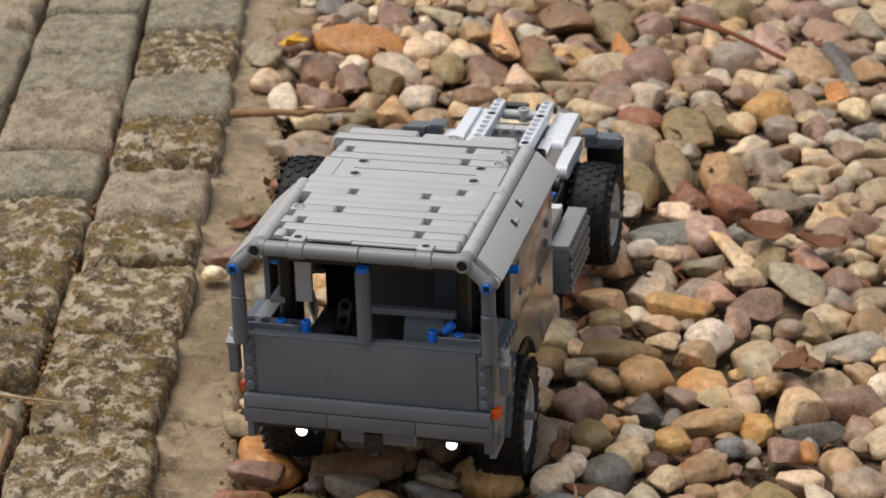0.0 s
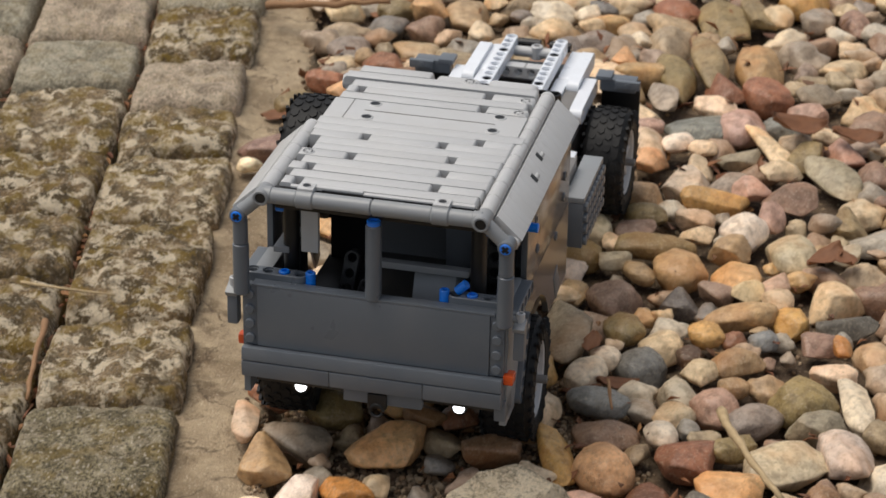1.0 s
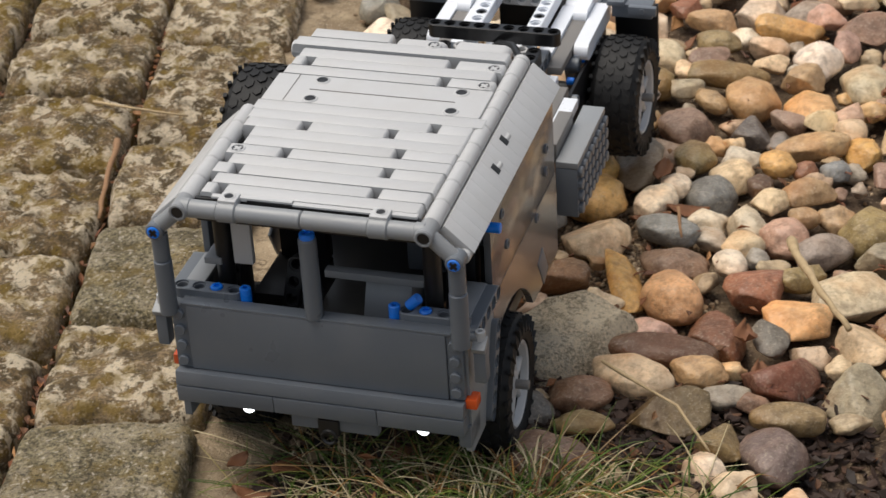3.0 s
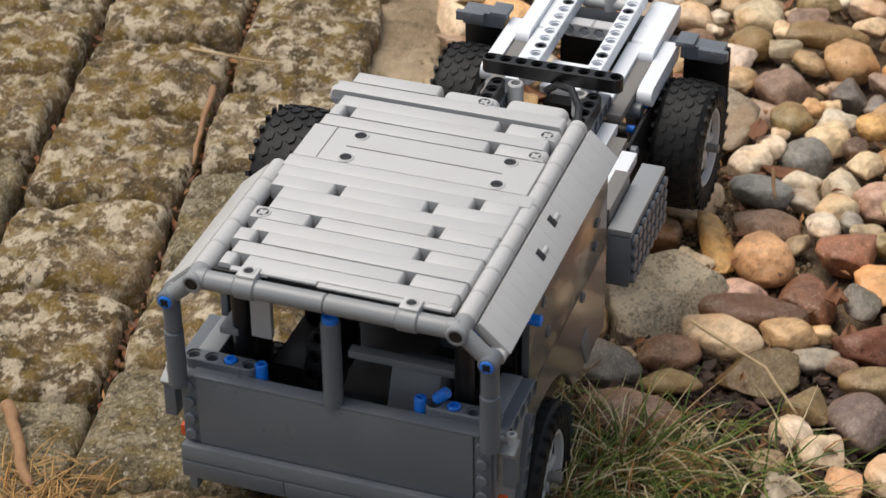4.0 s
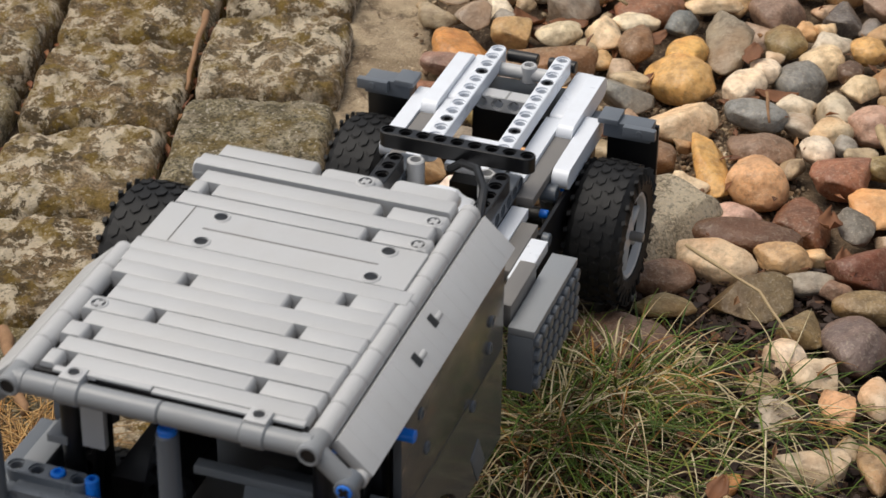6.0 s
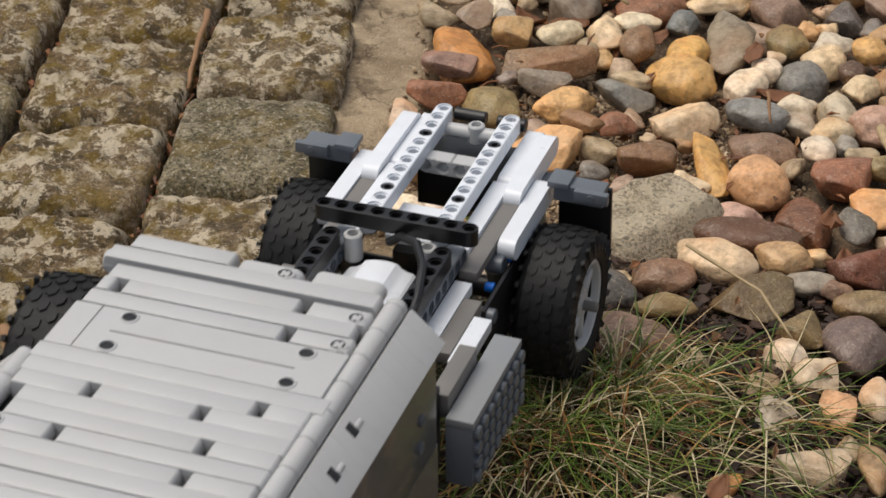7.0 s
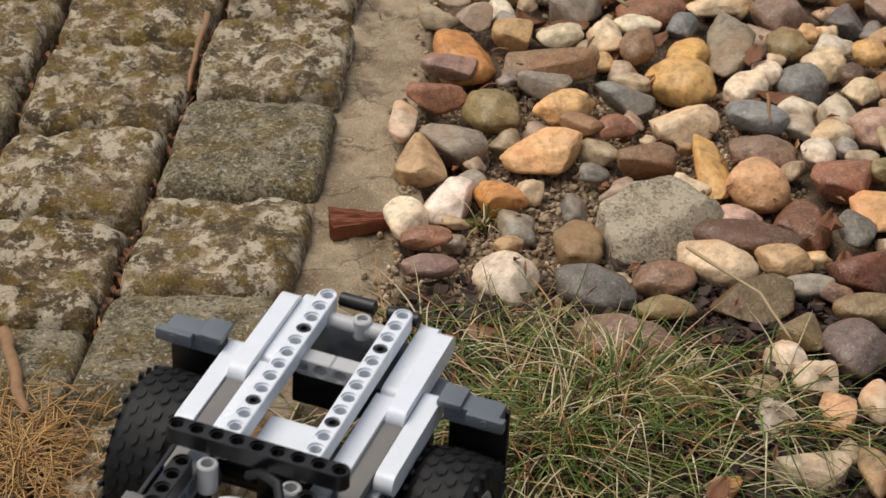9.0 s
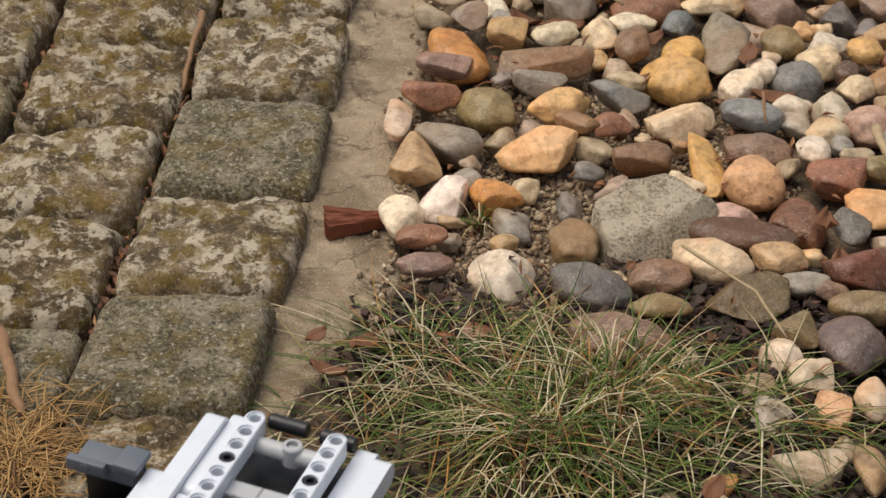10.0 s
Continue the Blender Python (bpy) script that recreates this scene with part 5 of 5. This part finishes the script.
def build_wheels():
    for side in (1, -1):
        for y, steer in ((-28.3, 3.0), (5.5, 0.0)):
            wheel = build_rim()
            place = (side * 7.35 * STUD, (y + 15) * STUD, TYRE + (0.0008 if y > 0 else -0.0035))
            WHEELS.append((wheel, place, side, steer))


def spare_wheel():
    """The spare stands in the gap behind the cab's far door."""
    wheel = build_rim()
    wheel.name = "spare_wheel"
    tagged(wheel, "spare wheel with a black hexagon-tread tyre")
    wheel.matrix_basis = pose(-8.35 * STUD, (-20.0 + 15) * STUD, (2.15 + 11.6) * STUD, 20, 0, 180)


cab_roof()
sloped_side(1, -17.5)
sloped_side(-1, -26.0)
cab_frame()
cab_front()
cab_sides()
cab_inside()
chassis()
build_wheels()
spare_wheel()

# ---- grass, needles, twigs and dead leaves ----


def blades(name, centre, spread, count, length, width, rise, material, seed, label, category, base=None, wild=0.75):
    """A tuft of bent blades: thin three-sided strips that rise, arch over and lie down."""
    r = random.Random(seed)
    bm = bmesh.new()
    for _ in range(count):
        a = r.uniform(0, math.tau)
        d = min(1.0, abs(r.gauss(0, 0.5)))
        x, y = centre[0] + math.cos(a) * d * spread[0], centre[1] + math.sin(a) * d * spread[1]
        z = soil_height(x, y) if base is None else base
        out = r.uniform(0, math.tau) if r.random() < wild else a + r.gauss(0, 0.6)
        long = length * r.uniform(0.45, 1.15)
        lift = rise * r.uniform(0.3, 1.0) * (1.15 - 0.6 * d)
        bend = r.uniform(0.6, 1.6)
        sway = r.gauss(0, 0.16 if wild < 1 else 0.05)
        w = width * r.uniform(0.6, 1.25)
        last = None
        n = 6
        px, py = x, y
        for k in range(n + 1):
            s = k / n
            head = out + sway * s
            if k:
                px += math.cos(head) * long / n * (0.45 + 0.55 * s)
                py += math.sin(head) * long / n * (0.45 + 0.55 * s)
            h = z + 0.003 + lift * math.sin(min(math.pi * 0.92, s * bend * math.pi * 0.62))
            q = w * (1 - s ** 2.2) * 0.5 + 0.00008
            nx, ny = -math.sin(head) * q, math.cos(head) * q
            now = [bm.verts.new((px + nx, py + ny, h)), bm.verts.new((px - nx, py - ny, h)), bm.verts.new((px, py, h - q * 0.9))]
            if last:
                for i in range(3):
                    bm.faces.new((last[i], last[(i + 1) % 3], now[(i + 1) % 3], now[i]))
            last = now
    return tagged(new(name, mesh_of(name, bm, material, True)), label, category, kind="stuff")


blades("grass_tuft", (0.045, 0.82), (0.125, 0.09), 820, 0.092, 0.0008, 0.018, GRASS, 21, "tuft of thin green and straw-coloured grass beside the pebbles", "grass")
blades("grass_tuft", (0.078, 0.845), (0.065, 0.055), 300, 0.075, 0.0009, 0.026, GRASS, 22, "greener heart of the grass tuft between pebbles", "grass")
blades("grass_tuft", (-0.01, 0.88), (0.055, 0.045), 130, 0.075, 0.0008, 0.018, GRASS, 23, "sparse straw-coloured grass at the mortar strip's edge", "grass")
blades("grass_tuft", (0.135, 0.838), (0.06, 0.06), 110, 0.075, 0.0009, 0.022, GRASS, 27, "sparse grass blades among the pebbles", "grass")
blades("grass_sprig", (0.018, 1.003), (0.008, 0.006), 22, 0.02, 0.001, 0.014, GRASS, 24, "tiny green grass sprig between two pebbles", "grass")
blades("dry_needles", (-0.176, 0.795), (0.036, 0.05), 520, 0.034, 0.0007, 0.0045, STRAW, 25, "heap of dry golden needles on the setts", "needles", 0.001, 1.0)


def twig(name, points, thick, material, label, category="twig", fork=None):
    """A knotty stick through the points."""
    r = random.Random(len(points) * 7 + int(thick * 1e5))
    bm = bmesh.new()
    pts = []
    points = [Vector(p) for p in points]
    for a, b in zip(points, points[1:]):
        for k in range(5):
            p = a.lerp(b, k / 5)
            pts.append(p + Vector((r.gauss(0, thick * 0.16), r.gauss(0, thick * 0.16), r.gauss(0, thick * 0.15))))
    pts.append(points[-1])
    n = len(pts)
    tube_path(bm, pts, [thick * (1.0 - 0.45 * i / n) * r.uniform(0.85, 1.2) for i in range(n)], 8)
    if fork:
        tube_path(bm, [pts[n // 2], (pts[n // 2] + Vector(fork)) / 2 + Vector((0, 0, thick)), Vector(fork)], [thick * 0.6, thick * 0.5, thick * 0.25], 6)
    return tagged(new(name, mesh_of(name, bm, material, True)), label, category)


twig("twig", [(-0.1346, 1.192, 0.004), (-0.1372, 1.15, 0.003), (-0.1388, 1.115, -0.002)], 0.0019, BARK, "brown twig lying in the joint between setts")
twig("dry_stalk", [(0.1087, 0.921, 0.03), (0.1394, 0.89, 0.026), (0.152, 0.868, 0.016)], 0.0009, PALEWOOD, "pale dry plant stalk leaning over the pebbles", "stalk")
twig("dry_stalk", [(0.05, 1.225, 0.02), (0.0667, 1.212, 0.026), (0.0972, 1.182, 0.018)], 0.0018, PALEWOOD, "pale dry stalk lying across the pebbles", "stalk")
twig("twig", [(0.2155, 1.044, 0.022), (0.2165, 1.025, 0.022), (0.2215, 1.004, 0.02), (0.2335, 0.974, 0.012)], 0.0026, PALEWOOD, "curved light brown twig among pebbles")
twig("twig", [(-0.012, 1.686, 0.006), (0.03, 1.664, 0.014), (0.078, 1.656, 0.018)], 0.003, BARK, "long brown twig beside the mortar strip", "twig", (0.05, 1.676, 0.01))
twig("twig", [(0.3467, 1.826, 0.03), (0.38, 1.775, 0.032), (0.412, 1.73, 0.026)], 0.0026, REDWOOD, "reddish twig across the gravel")
twig("twig", [(0.163, 1.082, 0.02), (0.1635, 1.065, 0.012)], 0.0011, BARK, "short orange-brown twig between pebbles")
twig("bark_strip", [(-0.1965, 0.880, 0.005), (-0.187, 0.848, 0.006), (-0.1785, 0.82, 0.005)], 0.0036, BARK, "strip of light brown bark on the setts", "bark")
twig("dry_stalk", [(-0.153, 1.243, 0.003), (-0.128, 1.226, 0.007), (-0.098, 1.222, 0.004)], 0.0009, PALEWOOD, "thin pale stalk lying across the setts", "stalk")


def bark_chip():
    """A splintered wedge of red bark: a ridged fan that narrows to one end."""
    bm = bmesh.new()
    n = 22

    def spot(i, j, low):
        u, v = i / n, j / n
        wide = 0.0105 * (1 - 0.78 * u) + 0.0006 * noise.noise((u * 9, 3, 0))
        x = -0.0165 + 0.034 * u + (0.003 * noise.noise((v * 7, 1, 0)) if i in (0, n) else 0)
        z = 0.0 if low else 0.004 + 0.0035 * (1 - u) + 0.0022 * noise.noise((v * 8, u * 1.5, 4)) + 0.0008 * noise.noise((v * 26, u * 4, 4))
        return bm.verts.new((x, (v - 0.5) * 2 * wide, z))

    top = [[spot(i, j, False) for j in range(n + 1)] for i in range(n + 1)]
    low = [[spot(i, j, True) for j in range(n + 1)] for i in range(n + 1)]
    for i in range(n):
        for j in range(n):
            bm.faces.new((top[i][j], top[i + 1][j], top[i + 1][j + 1], top[i][j + 1]))
            bm.faces.new((low[i][j], low[i][j + 1], low[i + 1][j + 1], low[i + 1][j]))
    for k in range(n):
        bm.faces.new((top[0][k], top[0][k + 1], low[0][k + 1], low[0][k]))
        bm.faces.new((top[n][k + 1], top[n][k], low[n][k], low[n][k + 1]))
        bm.faces.new((top[k + 1][0], top[k][0], low[k][0], low[k + 1][0]))
        bm.faces.new((top[k][n], top[k + 1][n], low[k + 1][n], low[k][n]))
    ob = tagged(new("bark_chip", mesh_of("bark_chip", bm, REDWOOD)), "splintered wedge of dark red bark on the mortar strip", "bark")
    ob.matrix_basis = pose(-0.041, 0.999, -0.0115, 0, -3, 8)


bark_chip()


def leaf(x, y, size, turn, material, label, lift=0.004, seed=0, name="dead_leaf"):
    """A curled dead leaf with a midrib fold."""
    r = random.Random(seed)
    bm = bmesh.new()
    curl, twist = r.uniform(0.25, 0.7), r.uniform(-0.5, 0.5)
    rows = []
    n = 9
    for i in range(n):
        s = i / (n - 1)
        w = size * 0.3 * math.sin(math.pi * min(0.98, s * 0.96 + 0.03)) ** 0.8 * r.uniform(0.8, 1.1) + size * 0.01
        row = []
        for k in range(5):
            q = (k - 2) / 2
            row.append(bm.verts.new(((s - 0.5) * size, q * w, size * (curl * 0.25 * (2 * s - 1) ** 2 + 0.22 * abs(q) * curl + twist * q * (s - 0.5) * 0.3) + r.gauss(0, size * 0.01))))
        rows.append(row)
    for a, b in zip(rows, rows[1:]):
        for k in range(4):
            bm.faces.new((a[k], a[k + 1], b[k + 1], b[k]))
    both = bmesh.ops.extrude_face_region(bm, geom=bm.faces[:])
    for v in both["geom"]:
        if isinstance(v, bmesh.types.BMVert):
            v.co.z += 0.0004
    bmesh.ops.recalc_face_normals(bm, faces=bm.faces)
    ob = tagged(new(name, mesh_of(name, bm, material, True)), label, "leaf", "dead leaves on the gravel")
    ob.matrix_basis = pose(x, y, soil_height(x, y) + lift + 0.007, r.uniform(-15, 15), r.uniform(-15, 15), turn)


leaf(0.0373, 1.819, 0.041, 70, YELLOW_LEAF, "bright yellow leaf standing between pebbles", 0.03, 1)
BROWN = "curled brown dead leaf among the pebbles"
leaf(0.0222, 1.5797, 0.027, 20, LITTER, BROWN, 0.008, 2)
leaf(0.030, 1.60, 0.024, 80, LITTER, BROWN, 0.010, 3)
leaf(0.0513, 1.506, 0.020, 120, LITTER, BROWN, 0.008, 4)
leaf(-0.0049, 1.5104, 0.023, 160, LITTER, BROWN, 0.006, 5)
leaf(0.0, 1.535, 0.020, 60, LITTER, BROWN, 0.006, 6)
leaf(0.010, 1.49, 0.018, 10, LITTER, BROWN, 0.005, 7)
leaf(0.3142, 1.2507, 0.027, 30, LITTER, BROWN, 0.017, 8)
leaf(0.325, 1.243, 0.020, 100, LITTER, BROWN, 0.017, 9)
leaf(0.3345, 1.438, 0.041, 15, LITTER, "long reddish dead leaf among the pebbles", 0.017, 10)
leaf(0.37, 1.42, 0.034, 0, LITTER, "long reddish dead leaf among the pebbles", 0.017, 11)
leaf(0.1743, 1.123, 0.024, 5, LITTER, "long reddish dead leaf among the pebbles", 0.006, 12)
leaf(0.155, 1.117, 0.022, -15, LITTER, "long reddish dead leaf among the pebbles", 0.004, 13)
leaf(0.0666, 1.2014, 0.022, 0, LITTER, BROWN, 0.006, 14)
leaf(0.044, 1.207, 0.019, -20, LITTER, BROWN, 0.006, 15)
leaf(0.104, 1.14, 0.017, 30, LITTER, "narrow dark red dead leaf on the pebbles", 0.008, 16)
leaf(0.112, 1.178, 0.019, 20, LITTER, "orange-brown curled leaf on the pebbles", 0.008, 17)
leaf(0.165, 1.155, 0.018, 70, LITTER, "orange-brown curled leaf on the pebbles", 0.014, 18)
leaf(-0.0566, 0.8905, 0.012, 40, LITTER, "small dark brown leaf scrap on the mortar", 0.008, 19)
leaf(-0.0503, 0.8645, 0.018, -20, LITTER, "small brown leaf scrap at the grass", 0.007, 20)
leaf(-0.035, 0.885, 0.020, 60, LITTER, "small dark brown leaf scrap at the grass", 0.008, 21)
leaf(0.112, 0.772, 0.015, 60, LITTER, "orange-brown leaf in the grass", 0.008, 22)
leaf(0.185, 0.985, 0.020, 80, LITTER, "rusty dead leaf scrap between pebbles", 0.014, 23)
leaf(0.19, 0.955, 0.020, 95, LITTER, "dark red-brown leaf scrap between pebbles", 0.007, 24)
leaf(-0.182, 0.815, 0.019, 40, LITTER, "dark brown curled leaf on the needles", 0.013, 25)


def scraps():
    """Shreds of leaf and bark that lie between the pebbles everywhere."""
    r = random.Random(77)
    bm = bmesh.new()
    for k in range(1250):
        if k < 1000:
            y = r.uniform(0.8, 2.3)
            x = edge_right(y) + 0.05 + abs(r.gauss(0, 0.3))
            z = soil_height(x, y) + r.uniform(0.004, 0.018)
        else:
            y = r.uniform(0.78, 1.75)
            x = edge_left(y) + r.gauss(0, 0.0016) - 0.085 * (r.random() < 0.2)
            z = -0.011 + r.uniform(0, 0.005)
        m = pose(x, y, z, r.uniform(-40, 40), r.uniform(-40, 40), r.uniform(0, 360))
        if k >= 1000:
            m = pose(x, y, z, r.uniform(-15, 15), r.uniform(-25, 25), r.gauss(94, 22))
        a, b = r.uniform(0.002, 0.006), r.uniform(0.0007, 0.0024)
        if 1.3 < y and k < 1000:
            a, b = a * 1.7, b * 2.0
        pts = [(-a, -b * 0.4, 0), (0, -b, 0.001), (a, 0, 0), (0, b, 0.001)]
        low = [bm.verts.new(m @ Vector(p)) for p in pts]
        top = [bm.verts.new(m @ Vector((p[0] * 0.9, p[1] * 0.9, p[2] + 0.0006))) for p in pts]
        bm.faces.new(low[::-1])
        bm.faces.new(top)
        for k in range(4):
            bm.faces.new((low[k], low[(k + 1) % 4], top[(k + 1) % 4], top[k]))
    tagged(new("leaf_litter", mesh_of("leaf_litter", bm, LITTER)), "shreds of reddish brown leaf litter between the pebbles", "leaf litter", kind="stuff")


scraps()


def mulch():
    """Dark rotting leaf bits under the grass and at the mortar's edge."""
    r = random.Random(78)
    bm = bmesh.new()
    for k in range(2600):
        x, y = (r.uniform(0.08, 0.27), r.uniform(0.76, 0.97)) if k >= 1500 else (r.gauss(0.045, 0.07), r.gauss(0.83, 0.06)) if k < 700 else (r.uniform(0.08, 0.24), r.uniform(0.76, 0.95)) if k < 1250 else (r.gauss(-0.015, 0.03), r.gauss(0.9, 0.03))
        if x < edge_right(y) + 0.03:
            continue
        m = pose(x, y, soil_height(x, y) + r.uniform(0.001, 0.006), r.uniform(-25, 25), r.uniform(-25, 25), r.uniform(0, 360))
        a, b = r.uniform(0.0015, 0.0065), r.uniform(0.0008, 0.0034)
        pts = [(-a, -b * 0.3, 0.001), (-a * 0.3, -b, 0), (a * 0.5, -b * 0.8, 0.001), (a, 0, 0.002), (a * 0.4, b * 0.9, 0), (-a * 0.5, b, 0.0015)]
        low = [bm.verts.new(m @ Vector(p)) for p in pts]
        top = [bm.verts.new(m @ Vector((p[0] * 0.92, p[1] * 0.92, p[2] + 0.0006))) for p in pts]
        bm.faces.new(low[::-1])
        bm.faces.new(top)
        for i in range(6):
            bm.faces.new((low[i], low[(i + 1) % 6], top[(i + 1) % 6], top[i]))
    tagged(new("leaf_mulch", mesh_of("leaf_mulch", bm, MULCH)), "dark brown rotting leaf bits under the grass", "leaf litter", kind="stuff")


mulch()


def crumbs():
    """Grit and crumbs of soil between the pebbles."""
    r = random.Random(79)
    one = bmesh.new()
    bmesh.ops.create_icosphere(one, subdivisions=1, radius=1.0)
    co = np.array([v.co * (1 + 0.5 * noise.noise(v.co * 2)) for v in one.verts])
    fa = np.array([[v.index for v in f.verts] for f in one.faces])
    one.free()
    verts, faces = [], []
    for k in range(11500):
        if k < 7000:
            y = r.uniform(0.9, 1.16)
            x = edge_right(y) + 0.04 + r.uniform(0, 0.2)
        elif k < 11200:
            y = r.uniform(0.8, 2.1)
            x = edge_right(y) + 0.04 + abs(r.gauss(0, 0.28))
        else:
            y = r.uniform(0.82, 2.0)
            x = edge_right(y) + 0.052 - abs(r.gauss(0, 0.012))
        s = r.uniform(0.0006, 0.0019) * (1.5 if r.random() < 0.12 else 1)
        low = soil_height(x, y) if x > edge_right(y) + 0.045 else -0.0125
        m = np.array(pose(x, y, low + s * 0.4, r.uniform(0, 90), r.uniform(0, 90), r.uniform(0, 360)))
        verts.append((co * s * (r.uniform(0.7, 1.3), 1, 0.8)) @ m[:3, :3].T + m[:3, 3])
        faces.append(fa + k * len(co))
    me = bpy.data.meshes.new("soil_crumbs")
    me.from_pydata(np.concatenate(verts).tolist(), [], np.concatenate(faces).tolist())
    me.materials.append(CRUMB)
    tagged(new("soil_crumbs", me), "brown grit and soil crumbs between the pebbles", "grit", kind="stuff")


crumbs()

# ---- what moves ----
def motions():
    route = [
        (0.0, 0.1137, 1.2708, -0.0032, 0.98, -1.89, -18.30),
        (0.5, 0.0978, 1.2176, -0.0014, 0.77, -1.12, -18.10),
        (1.0, 0.0905, 1.1984, -0.0040, 0.33, 0.57, -17.47),
        (1.5, 0.0711, 1.1293, -0.0034, -0.13, -2.48, -17.04),
        (2.0, 0.0612, 1.1014, -0.0085, 1.89, -1.02, -16.73),
        (2.5, 0.0497, 1.0710, -0.0077, 3.10, -2.79, -18.29),
        (2.7, 0.0451, 1.0554, -0.0055, 2.64, -3.01, -18.18),
        (3.8, 0.0175, 0.9704, -0.0057, 2.54, -1.15, -18.98),
        (4.0, 0.0105, 0.9419, -0.0067, 3.19, -0.18, -18.72),
        (4.5, 0.0001, 0.9082, -0.0058, 3.57, 0.89, -19.09),
        (5.0, -0.0104, 0.8740, -0.0026, 2.57, 1.63, -19.38),
        (5.5, -0.0247, 0.8288, 0.0011, 0.37, 1.34, -19.87),
        (6.0, -0.0356, 0.7915, 0.0000, -0.50, -0.08, -19.24),
        (6.2, -0.0367, 0.7782, 0.0035, -0.34, -1.37, -18.85),
        (7.3, -0.0692, 0.6958, 0.0006, 0.43, -0.71, -19.25),
        (7.5, -0.0751, 0.6704, 0.0024, 0.21, 0.71, -19.75),
        (8.0, -0.0874, 0.6443, -0.0044, -0.27, 0.31, -19.46),
        (8.5, -0.0954, 0.6101, 0.0000, 0.39, 2.23, -19.76),
        (9.0, -0.1118, 0.5798, -0.0037, 1.88, 3.15, -19.80),
        (9.5, -0.1229, 0.5389, -0.0040, 2.04, 3.63, -19.86),
        (10.0, -0.1323, 0.4885, 0.0027, 2.20, 2.41, -20.23),
    ]
    walk(truck, [(r[0], pose(*r[1:])) for r in route])
    # the wheels roll by the way that the truck has gone
    gone, way = [0.0], 0.0
    for a, b in zip(route, route[1:]):
        way += math.hypot(b[1] - a[1], b[2] - a[2])
        gone.append(way)
    times = [r[0] for r in route]
    for wheel, place, side, steer in WHEELS:
        rows = []
        for i in range(51):
            t = i * 0.2
            roll = math.degrees(float(np.interp(t, times, gone)) / TYRE)
            turn = pose(0, 0, 0, 0, 0, steer) @ pose(0, 0, 0, roll) @ pose(0, 0, 0, 0, 0, 0 if side > 0 else 180)
            rows.append((t, Matrix.Translation(place) @ turn))
        walk(wheel, rows)


motions()
